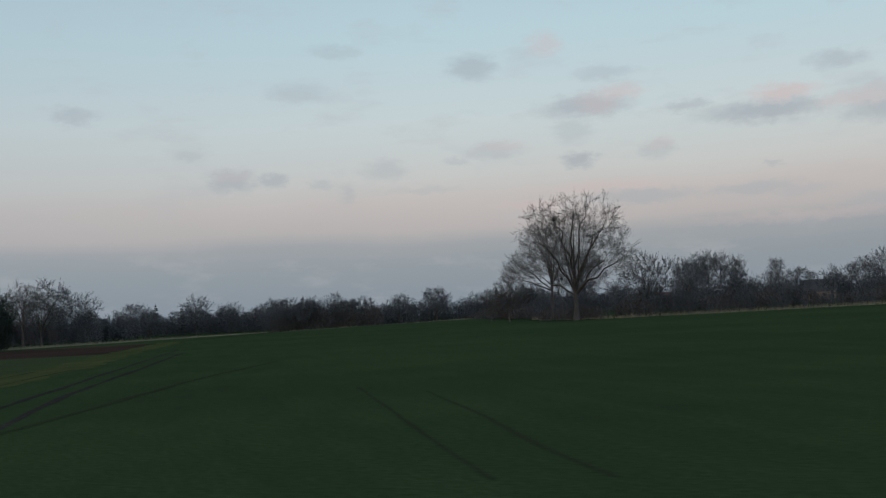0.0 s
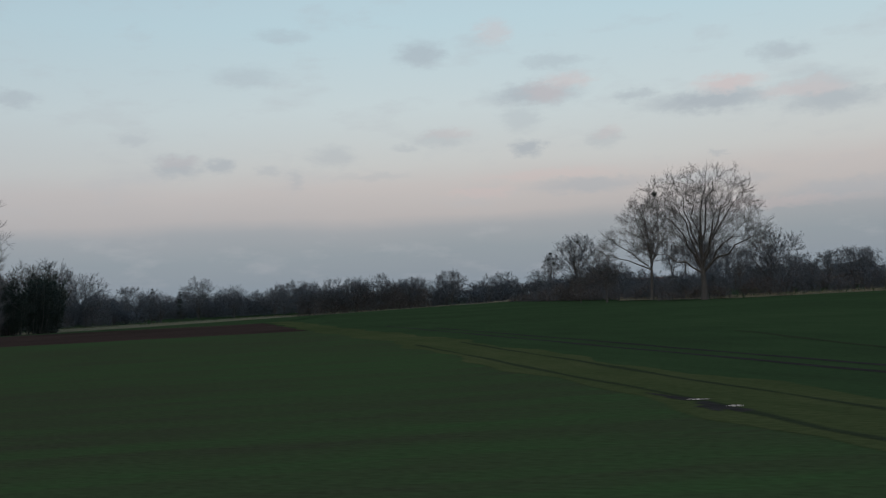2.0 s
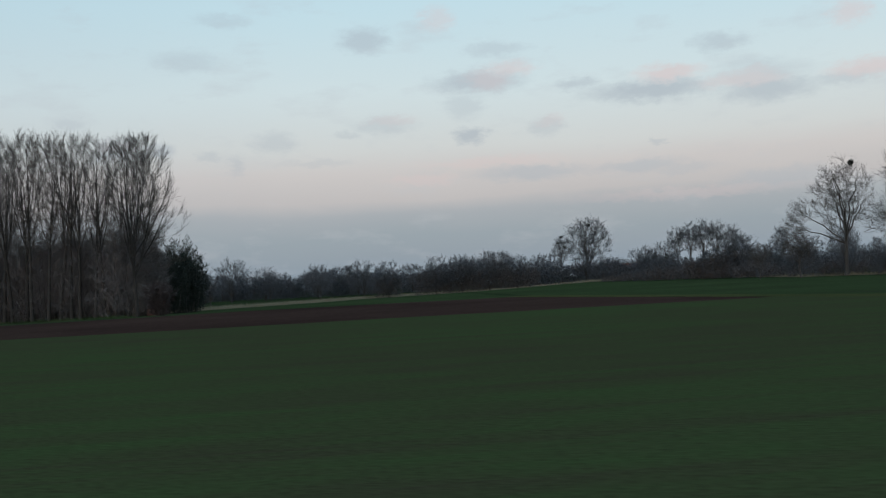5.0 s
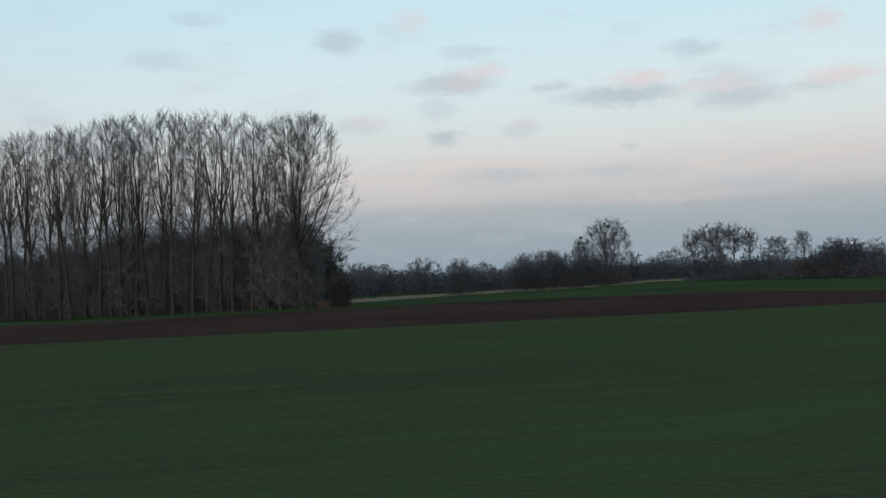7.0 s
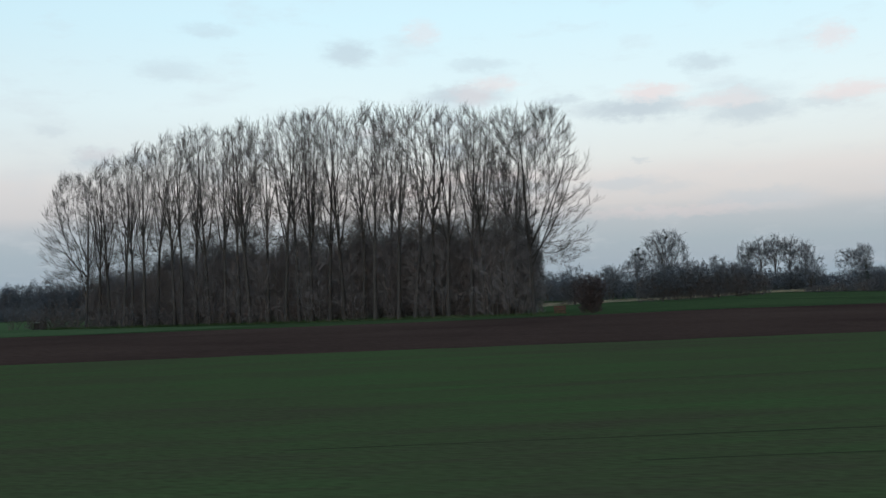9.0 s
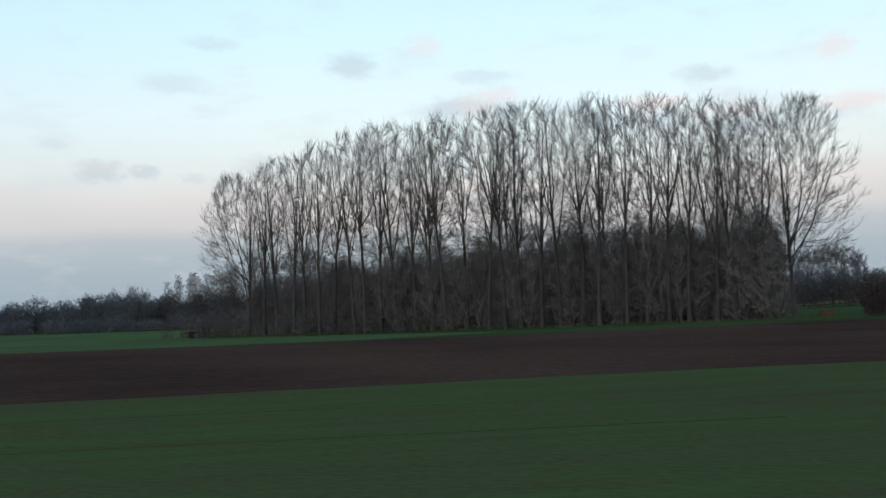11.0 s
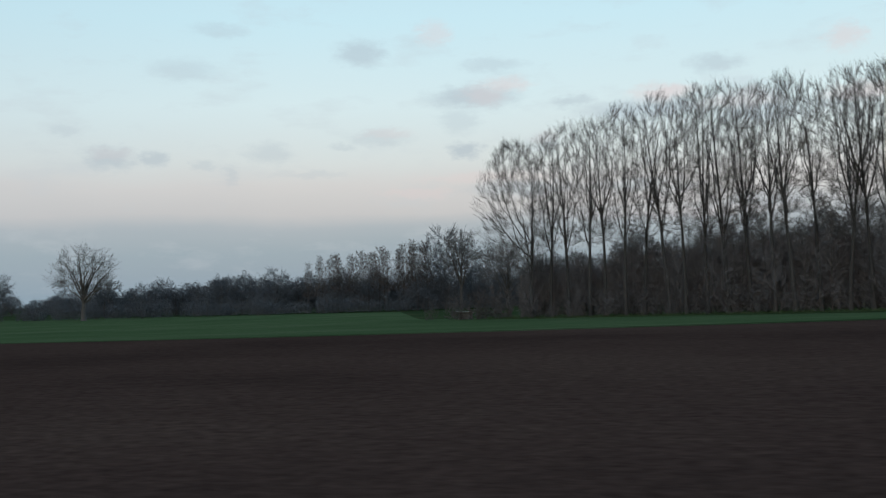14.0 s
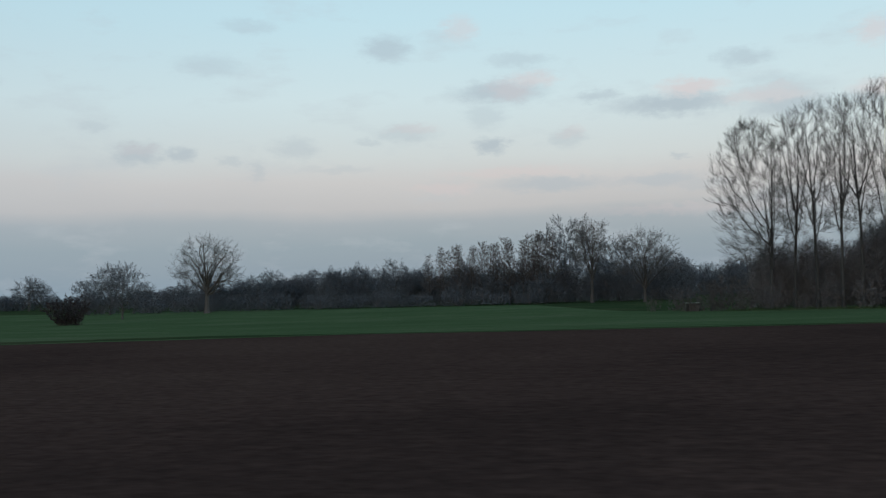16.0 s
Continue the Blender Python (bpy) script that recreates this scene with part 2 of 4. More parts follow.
def rod(bm, a, b, r0, r1, sides=12):
    a, b = Vector(a), Vector(b)
    m = Matrix.Translation((a + b) / 2) @ (b - a).to_track_quat("Z", "Y").to_matrix().to_4x4()
    bmesh.ops.create_cone(bm, cap_ends=True, segments=sides, radius1=r0, radius2=r1, depth=(b - a).length, matrix=m)


class Growth:
    """Vertices and faces of one plant part."""

    def __init__(self):
        self.v, self.f = [], []

    def tube(self, pts, radii, sides):
        base = len(self.v)
        for i, p in enumerate(pts):
            d = (pts[min(i + 1, len(pts) - 1)] - pts[max(i - 1, 0)]).normalized()
            u = d.orthogonal().normalized()
            w = d.cross(u)
            for k in range(sides):
                a = 2 * math.pi * k / sides
                self.v.append(p + (u * math.cos(a) + w * math.sin(a)) * radii[i])
        for i in range(len(pts) - 1):
            for k in range(sides):
                a, b = base + i * sides + k, base + i * sides + (k + 1) % sides
                self.f.append((a, b, b + sides, a + sides))

    def spike(self, p, d, length, r):
        """A thin three-sided twig that ends in a point."""
        base = len(self.v)
        u = d.orthogonal().normalized()
        w = d.cross(u)
        for k in range(3):
            a = 2.0944 * k
            self.v.append(p + (u * math.cos(a) + w * math.sin(a)) * r)
        self.v.append(p + d * length)
        self.f += [(base, base + 1, base + 3), (base + 1, base + 2, base + 3), (base + 2, base, base + 3)]

    def spray(self, p, d, length, w, rng):
        """A flat fan of finest twigs, as one narrow lozenge."""
        base = len(self.v)
        u = d.orthogonal().normalized()
        u.rotate(Matrix.Rotation(rng.uniform(0, 3.14), 3, d))
        self.v += [p, p + d * length * 0.45 + u * w, p + d * length, p + d * length * 0.55 - u * w]
        self.f.append((base, base + 1, base + 2, base + 3))

    def leaf(self, p, n, size, rng):
        base = len(self.v)
        u = n.orthogonal().normalized()
        u.rotate(Matrix.Rotation(rng.uniform(0, 6.28), 3, n))
        w = n.cross(u)
        self.v += [p + u * size, p + w * size * 0.45, p - u * size * 0.8, p - w * size * 0.45]
        self.f.append((base, base + 1, base + 2, base + 3))


def bent(rng, p, d, length, n, up, wob):
    """A wandering line of n steps from p; up bends it towards the sky."""
    pts, d = [p.copy()], d.normalized()
    for _ in range(n):
        d = (d + Vector((rng.uniform(-wob, wob), rng.uniform(-wob, wob), rng.uniform(-wob, wob) + up / n))).normalized()
        p = p + d * (length / n)
        pts.append(p)
    return pts


def along(pts, f):
    x = min(f, 0.999) * (len(pts) - 1)
    i = int(x)
    return pts[i].lerp(pts[i + 1], x - i), (pts[i + 1] - pts[i]).normalized()


def aside(rng, d, angle):
    """The direction d turned off by an angle in degrees, to a random side."""
    u = d.orthogonal().normalized()
    u.rotate(Matrix.Rotation(rng.uniform(0, 2 * math.pi), 3, d))
    return (d * math.cos(radians(angle)) + u * math.sin(radians(angle))).normalized()


def arc(rng, p, q, out, rise, n, wob):
    """A bowed line from p to q; out and rise say how far its middle has gone sideways and up."""
    c = Vector((p.x + (q.x - p.x) * out, p.y + (q.y - p.y) * out, p.z + (q.z - p.z) * rise))
    reach = (q - p).length * wob
    pts = []
    for k in range(n + 1):
        f = k / n
        w = p * (1 - f) ** 2 + c * (2 * f * (1 - f)) + q * f * f
        if 0 < k < n:
            w = w + Vector((rng.uniform(-reach, reach), rng.uniform(-reach, reach), rng.uniform(-reach, reach)))
        pts.append(w)
    return pts


def clothe(rng, crown, pts, length, r, n2, k2, n3, l3, twig, angle, up, start=0.25, leafy=0, flat=0.0):
    """Side branches along a limb, and twigs along these."""
    for j in range(n2):
        f = start + (1 - start) * (j + rng.random()) / n2
        p, d = along(pts, f)
        l2 = length * k2 * (1.1 - 0.5 * f) * rng.uniform(0.6, 1.3)
        b = bent(rng, p, aside(rng, d, angle * rng.uniform(0.6, 1.3)), l2, 2, up, 0.11)
        r2 = max(r * 0.38 * (1.1 - 0.7 * f), twig * 1.4)
        crown.tube(b, [r2, r2 * 0.65, twig * 0.7], 3)
        for i in range(n3):
            g = 0.1 + 0.9 * (i + rng.random()) / n3
            q, e = along(b, g)
            way = (aside(rng, e, rng.uniform(15, 62)) + Vector((0, 0, 0.25 * up))).normalized()
            if flat:
                crown.spray(q, way, l3 * rng.uniform(0.5, 1.35), flat * rng.uniform(0.7, 1.3), rng)
            else:
                crown.spike(q, way, l3 * rng.uniform(0.5, 1.35), twig)
            for _ in range(leafy):
                crown.leaf(q + Vector((rng.gauss(0, 0.3), rng.gauss(0, 0.3), rng.gauss(0, 0.3))), aside(rng, e, 60), rng.uniform(0.1, 0.24), rng)


def plant(name, trunk, crown, bark, twigs, label, category, crown_name="crown", at=(0, 0, 0)):
    e = new(name)
    if trunk.v:
        mesh_object("trunk", trunk.v, trunk.f, bark, e, smooth=True)
    mesh_object(crown_name, crown.v, crown.f, twigs, e)
    tagged(e, label, category)
    e.matrix_basis = pose(*at)
    return e


def twigs_on(rng, fine, pts, count, reach, twigs, twig, tip, up, flat, close=1.0):
    """Branchlets along a branch, each with a few twigs."""
    for j in range(count):
        p, d = along(pts, 0.2 + 0.8 * (j + rng.random()) / count)
        way = (aside(rng, d, close * rng.uniform(24, 52)) + Vector((0, 0, up))).normalized()
        b = bent(rng, p, way, reach * rng.uniform(0.55, 1.2), 2, up, 0.12 * close)
        fine.tube(b, [tip * 1.25, tip, tip * 0.7], 3)
        for i in range(twigs):
            q, e = along(b, 0.25 + 0.75 * (i + rng.random()) / twigs)
            w = (aside(rng, e, close * rng.uniform(10, 45)) + Vector((0, 0, up))).normalized()
            if flat:
                fine.spray(q, w, twig * rng.uniform(0.5, 1.3), flat * rng.uniform(0.6, 1.3), rng)
            else:
                fine.spike(q, w, twig * rng.uniform(0.5, 1.3), tip * 0.8)


def branch_out(rng, wood, fine, axes, goals, tip, lean, spec, up, close=1.0):
    """Branches from the axes (points, first radius) to every goal, each leaving the nearest limb at about the angle lean, and
    carrying branchlets and twigs in turn. Branches made early bear those made later. spec: count, reach, twigs, twig, spray width."""
    n = 6
    at, way, rad = np.zeros((n * (len(axes) + len(goals)), 3)), np.zeros((n * (len(axes) + len(goals)), 3)), []

    def take(pts, r0):
        for k in range(n):
            p, d = along(pts, 0.12 + 0.86 * k / (n - 1))
            at[len(rad)], way[len(rad)] = p, d
            rad.append(max(tip, r0 * (1 - 0.8 * k / (n - 1))))

    for pts, r0 in axes:
        take(pts, r0)
    root = axes[0][0][len(axes[0][0]) // 2]
    for q in sorted(goals, key=lambda g: (g - root).length):
        a, w = at[:len(rad)], way[:len(rad)]
        v = np.array(q) - a
        size = np.linalg.norm(v, axis=1) + 1e-3
        angle = np.degrees(np.arccos(np.clip((v * w).sum(1) / size, -1, 1)))
        k = int((size * (1 + np.abs(angle - lean) / 22.0) + 3.0 * np.maximum(0, 0.15 - v[:, 2])).argmin())
        p, d = Vector(at[k]), Vector(way[k])
        length = float(size[k])
        c = p + d * length * 0.30 if close == 1.0 else Vector((p.x + (q.x - p.x) * 0.66, p.y + (q.y - p.y) * 0.66, p.z + (q.z - p.z) * 0.40))
        pts = []
        for i in range(5):
            f = i / 4
            x = (p * (1 - f) + c * f) * (1 - f) + (c * (1 - f) + q * f) * f
            if 0 < i < 4:
                x = x + Vector((rng.gauss(0, 1), rng.gauss(0, 1), rng.gauss(0, 1))) * length * 0.018
            pts.append(x)
        r0 = min(rad[k] * 0.72, tip * 1.4 + length * 0.0105)
        (wood if r0 > tip * 3 else fine).tube(pts, [max(tip, r0 * (1 - 0.2 * i)) for i in range(5)], 4 if r0 > tip * 3 else 3)
        take(pts, r0)
        count, reach, twigs, twig, flat = spec
        twigs_on(rng, fine, pts[1:], count, reach, twigs, twig, tip, up, flat, close)


def upright_stem(seed, top, step, lean=0.03):
    rng, n = random.Random(seed), max(2, int(top / step))
    return bent(rng, Vector((0, 0, -0.2)), Vector((rng.uniform(-lean, lean), rng.uniform(-lean, lean), 1)), top + 0.2, n, 0.1, 0.014)


def poplar(seed, h=28.0, width=7.0, goals=165, aim=0.0, label=""):
    """Bare plantation poplar: straight stem that splits into steep leaders, rising limbs and a fine upright brush of twigs; aim draws the crown out to one side."""
    rng, trunk, crown = random.Random(seed), Growth(), Growth()
    r0, tip = h * 0.0098, 0.0105
    stem = bent(rng, Vector((0, 0, -0.2)), Vector((rng.uniform(-0.03, 0.03), rng.uniform(-0.03, 0.03), 1)), h * 0.94, 12, 0.05, 0.035)
    trunk.tube(stem, [r0 * (1.35 if k == 0 else 1.0) * max(0.06, (1 - k / 12.6)) for k in range(13)], 8)
    axes = [(stem[4:], r0 * 0.62)]
    for k in range(5 + seed % 3 + (5 if aim else 0)):
        f = rng.uniform(0.18, 0.42) if aim else rng.uniform(0.32, 0.55)
        p, a = along(stem, f / 0.94)[0], 2.399 * k + rng.uniform(-0.4, 0.4)
        top = rng.uniform(0.55, 0.92) if aim else rng.uniform(0.72, 0.93)
        wide = width * rng.uniform(0.20, 0.36)
        if aim:
            wide *= 1.1 + 0.6 * aim * math.cos(a)
        q = Vector((p.x + math.cos(a) * wide + aim, p.y + math.sin(a) * wide, h * top))
        way = arc(rng, p, q, 0.68, 0.42, 6, 0.016)
        r = r0 * rng.uniform(0.30, 0.46)
        trunk.tube(way, [max(tip, r * (1 - 0.14 * i)) for i in range(7)], 5)
        axes.append((way, r))
    ends, z0 = [], 0.24 if aim else 0.36
    for k in range(goals):
        u = (k + rng.random()) / goals
        a, q = rng.uniform(0, 6.283), math.sqrt(rng.uniform(0.02, 1.0))
        half = width / 2 * math.sqrt(max(0.04, 1 - ((u - (0.42 if aim else 0.5)) / (0.60 if aim else 0.56)) ** 2)) * (0.88 + 0.16 * math.sin(3 * a + seed + 6 * u))
        x = math.cos(a) * q * half
        if aim:
            x = x * 1.15 + aim * 1.9
        ends.append(Vector((x, math.sin(a) * q * half, h * (z0 + (0.965 - z0) * u))))
    branch_out(rng, trunk, crown, axes, ends, tip, 30, (5, 1.35, 5, 0.85, 0.0), 0.22, 0.68)
    return plant("poplar_tree", trunk, crown, M_POPBARK, M_TWIG, label or "tall bare poplar with steep broom-like branches in a wood-edge row", "tree")


def broadleaf(seed, h=20.0, width=16.0, clear=0.28, tip=0.014, limbs=10, goals=120, twig=0.8, flat=0.0, up=0.08, label="", name="bare_tree", thick=1.0, extra=(), fine=None):
    """Bare field tree: a short stem that breaks up into arching limbs, filling a rounded crown with fine branches. extra: lobes as x, y, z, radius."""
    rng, trunk, crown = random.Random(seed), Growth(), Growth()
    r0 = h * 0.0165 * thick
    stem = upright_stem(seed, h * 0.62, h * 0.06, 0.05)
    n = len(stem)
    trunk.tube(stem, [r0 * (1.4 if k == 0 else 1.0) * max(0.08, 1 - 0.92 * k / (n - 1)) for k in range(n)], 8)
    mid, half = h * (0.97 + clear) / 2, h * (0.97 - clear) / 2
    size = (h * width * width) ** (1 / 3) / (goals ** (1 / 3))
    axes = [(stem[n // 3:], r0 * 0.6)]
    ends = []
    for k in range(limbs):
        e = -0.30 + 1.20 * (k + rng.random()) / limbs
        a = 2.399 * k + rng.uniform(-0.45, 0.45)
        g = math.sqrt(max(0.06, 1 - e * e)) * rng.uniform(0.55, 0.8)
        ends.append(Vector((math.cos(a) * g * width / 2, math.sin(a) * g * width / 2, mid + min(e, 0.9) * half * rng.uniform(0.7, 0.85))))
    for q in ends + [Vector(b[:3]) for b in extra]:
        low = clear * 0.85 + 0.22 * max(0.0, (q.z - mid) / half) * rng.uniform(0.5, 1.2)
        p = along(stem, max(0.06, low) / 0.62)[0]
        way = arc(rng, p, q, 0.50 - 0.4 * up, 0.56 + 0.5 * up, 6, 0.04)
        r = r0 * rng.uniform(0.34, 0.5)
        trunk.tube(way, [max(tip, r * (1 - 0.14 * i)) for i in range(7)], 5)
        axes.append((way, r))
    cloud = []
    while len(cloud) < goals:
        v = Vector((rng.gauss(0, 1), rng.gauss(0, 1), rng.gauss(0, 1))).normalized() * rng.random() ** 0.40
        lump = 0.90 + 0.10 * math.sin(2.2 * seed + 4.0 * v.x + 3.0 * v.z) * math.cos(3.0 * v.y + seed)
        q = Vector((v.x * width / 2 * lump, v.y * width / 2 * lump, mid + v.z * half * lump)) * 1.0
        if extra and rng.random() < 0.09 * len(extra):
            b = rng.choice(extra)
            q = Vector(b[:3]) + v * b[3]
        if q.z > h * max(0.05, clear * 0.7):
            cloud.append(q)
    branch_out(rng, trunk, crown, axes, cloud, tip, 40, (5, size * 0.66, 5, twig, flat), up * 0.7)
    # coarse crowns meant for far off get twigs with haze painted in
    return plant(name, trunk, crown, M_BARK, fine or (M_HAZEBRUSH if tip > 0.022 else M_TWIG), label or "bare broadleaf tree with a rounded crown in a field hedge", "tree")


def thicket(seed, h=9.0, width=5.0, stems=13, dens=1.0, mat=None, name="bare_shrub", label="", at=(0, 0, 0), upright=0.5, fine=1.0, n2=11, n3=9, leafy=0, kind="shrub", flat=0.0):
    """Multi-stemmed brushwood: stems that fill a dome with a dense mass of twigs. upright: 1 straight stems, 0 spreading from one point."""
    rng, trunk, crown = random.Random(seed), Growth(), Growth()
    twig = h * 0.0028 * fine
    for s in range(stems):
        f = (s + 0.5) / stems
        a, q = 2.399 * s + rng.uniform(-0.5, 0.5), math.sqrt(f) * rng.uniform(0.85, 1.05)
        top = h * (1.02 - 0.45 * q ** 2.4) * rng.uniform(0.82, 1.03)
        tip = Vector((math.cos(a) * q * width / 2, math.sin(a) * q * width / 2, top))
        foot = Vector((tip.x * (0.25 + 0.6 * upright), tip.y * (0.25 + 0.6 * upright), -0.15))
        stem = arc(rng, foot, tip, 0.55, 0.45, 5, 0.03)
        length = (tip - foot).length
        r = h * 0.0065
        trunk.tube(stem, [r * (1 - 0.17 * k) for k in range(6)], 4)
        clothe(rng, crown, stem, length, r, round(n2 * dens), 0.24, round(n3 * dens), h * 0.085, twig, 52, 0.25, 0.03, leafy, flat)
    return plant(name, trunk, crown, M_BARK, mat or M_BRUSH, label or "dense leafless brown shrub in the wood's underwood", kind, at=at)


def conifer(seed, h=14.0, width=5.0, base=0.12, dens=1.0, at=(0, 0, 0), label="", name="spruce_tree"):
    """Evergreen with tiers of drooping boughs."""
    rng, trunk, crown = random.Random(seed), Growth(), Growth()
    stem = bent(rng, Vector((0, 0, -0.2)), Vector((0, 0, 1)), h + 0.2, 6, 0, 0.012)
    trunk.tube(stem, [h * 0.014 * (1 - 0.15 * k) for k in range(7)], 7)
    tiers = int(15 * dens)
    for i in range(tiers):
        f = base + (0.97 - base) * (i + rng.random() * 0.6) / tiers
        reach = width / 2 * (1 - ((f - base) / (1 - base)) ** 1.3) + 0.25
        for j in range(7):
            a = rng.uniform(0, 6.283)
            p = along(stem, f)[0]
            bough = bent(rng, p, Vector((math.cos(a), math.sin(a), rng.uniform(-0.15, 0.35))), reach * rng.uniform(0.75, 1.2), 4, -0.2, 0.12)
            trunk.tube(bough, [0.05, 0.04, 0.03, 0.02, 0.01], 3)
            for k in range(int(15 * dens)):
                q, e = along(bough, rng.uniform(0.15, 1.0))
                crown.leaf(q + Vector((rng.gauss(0, 0.16), rng.gauss(0, 0.16), rng.gauss(-0.08, 0.14))), Vector((rng.gauss(0, 0.5), rng.gauss(0, 0.5), 1)).normalized(), rng.uniform(0.14, 0.34) * h / 12, rng)
    return plant(name, trunk, crown, M_BARK, M_NEEDLE, label or "dark evergreen spruce among bare trees", "tree", at=at)


def larch(seed, h=17.0):
    """Slim plantation tree: straight stem and a narrow ragged crown on the upper two thirds."""
    rng, trunk, crown = random.Random(seed), Growth(), Growth()
    stem = upright_stem(seed, h, 1.6, 0.02)
    n = len(stem)
    trunk.tube(stem, [h * 0.009 * max(0.1, 1 - k / n) for k in range(n)], 6)
    for k in range(52):
        f = 0.26 + 0.72 * (k + rng.random()) / 52
        p = along(stem, f)[0]
        a = 2.399 * k
        reach = h * 0.19 * math.sqrt(1.06 - f) * rng.uniform(0.6, 1.15)
        b = bent(rng, p, Vector((math.cos(a), math.sin(a), 0.45)), reach, 3, 0.4, 0.1)
        crown.tube(b, [0.045, 0.035, 0.028, 0.02], 3)
        twigs_on(rng, crown, b, 6, reach * 0.45, 5, 0.55, 0.018, 0.1, 0.022)
    return plant("larch_tree", trunk, crown, M_BARK, M_BRUSH, "slim brownish larch in a distant plantation row", "tree")


def put_copies(proto, rows, group):
    """rows: x, y, wanted size against the first one, turn in degrees. The first row takes the prototype itself."""
    tagged(proto, group=group)
    made = []
    for i, (x, y, s, turn) in enumerate(rows):
        m = pose(x, y, 0, 0, 0, turn) @ Matrix.Scale(s, 4)
        if i == 0:
            proto.matrix_basis = m
            made.append(proto)
        else:
            made.append(None)
            made[-1] = copy_thing(proto, Matrix.Identity(4))
            made[-1].matrix_basis = m
    return made


def spread_kinds(protos, rows, group, seed):
    """Deals rows of x, y, height factor out to several prototypes, each turned at random."""
    rng = random.Random(seed)
    dealt = [[] for _ in protos]
    for i, (x, y, s) in enumerate(rows):
        dealt[i % len(protos)].append((x, y, s, rng.uniform(0, 360)))
    for p, r in zip(protos, dealt):
        if r:
            put_copies(p, r, group)


# ---- ground and fields ----
def terrain(x, y):
    """The land dips gently towards the low meadows behind the wood."""
    return -1.75 * (1 - math.exp(-max(0.0, y - 60) * max(0.0, -150 - x) / 8000))


CUT_X = [-150 - 6 * i for i in range(48)] + [-460, -500, -560, -640, -760, -950, -1400, -2200]
CUT_Y = [60 + 6 * i for i in range(42)] + [325, 345, 370, 400, 440, 490, 560, 660, 800, 1000, 1500, 2300]


def sheet(name, outline, z, mat, label, category, parent=None):
    bm = bmesh.new()
    rng, pts = random.Random(len(name)), [Vector((x, y, z)) for x, y in outline]
    ring = []
    for a, b in zip(pts, pts[1:] + pts[:1]):
        n = 1 if max(abs(c) for c in (*a, *b)) > 1000 else max(1, int((b - a).length / 2.5))
        ring += [a.lerp(b, i / n) + (Vector((rng.uniform(-0.25, 0.25), rng.uniform(-0.25, 0.25), 0)) if i else Vector()) for i in range(n)]
    bm.faces.new([bm.verts.new(p) for p in ring])
    bm.normal_update()
    bmesh.ops.triangulate(bm, faces=bm.faces)
    low = [min(p[i] for p in outline) for i in (0, 1)]
    high = [max(p[i] for p in outline) for i in (0, 1)]
    for axis, values in ((0, CUT_X), (1, CUT_Y)):
        for c in values:
            if low[axis] < c < high[axis] and low[0] < -150 and high[1] > 60:
                bmesh.ops.bisect_plane(bm, geom=bm.verts[:] + bm.edges[:] + bm.faces[:], dist=1e-4, plane_co=(c, c, 0), plane_no=(1 - axis, axis, 0))
    for v in bm.verts:
        v.co.z = z + terrain(v.co.x, v.co.y)
    me = bpy.data.meshes.new(name)
    bmesh.ops.recalc_face_normals(bm, faces=bm.faces)
    for f in bm.faces:
        if f.normal.z < 0:
            f.normal_flip()
    bm.to_mesh(me)
    bm.free()
    me.materials.append(mat)
    ob = new(name, me)
    if parent:
        ob.parent = parent
    return tagged(ob, label, category, kind="structure")


sheet("ground", [(-4800, -4800), (4800, -4800), (4800, 4800), (-4800, 4800)], 0.0, M_MEADOW, "flat meadow land with short dull winter grass", "ground")
sheet("field_wheat", [(-23.9, 8.5), (-79.2, 90.0), (-84, 90.0), (-139.5, 57.5), (-178.5, 39.5), (-198.5, 27.8), (-207.5, 22.8), (-215.5, 18.4), (-221.5, 14.9), (-226.5, 12.4), (-233, 8.7)], 0.012, M_WHEAT, "thin young winter wheat with faint drill rows", "field")
sheet("field_wheat_dense", [(-25.5, 8.5), (300, 8.5), (300, 330), (20, 250), (-60, 176), (-74, 205), (-150, 350), (-196, 340), (-116, 146), (-80.5, 90)], 0.008, M_WHEAT_FAR, "dense dark green winter wheat beside the grass track", "field")
sheet("field_strip", [(-119, 146), (-200, 340), (-206, 300), (-205, 235), (-211, 185), (-214, 100), (-121, 141)], 0.004, M_WHEAT_FAR, "green wheat strip between ploughed land and straw ditch", "field")
sheet("field_ploughed", [(-81.5, 88.4), (-117.3, 138.7), (-388, 9.2), (-231, 8.5), (-224.5, 12.4), (-219.5, 14.9), (-213.5, 18.4), (-205.5, 22.8), (-196.5, 27.8), (-176.5, 39.5), (-137.5, 57.5)], 0.016, M_SOIL, "bare reddish-brown ploughed field with fine furrows", "field")
sheet("pasture", [(-216, 97), (-388, 14.8), (-760, -60), (-900, 330), (-330, 283), (-286, 175), (-268, 168), (-206, 122)], 0.012, M_PASTURE, "bright green pasture behind the ploughed field", "field")


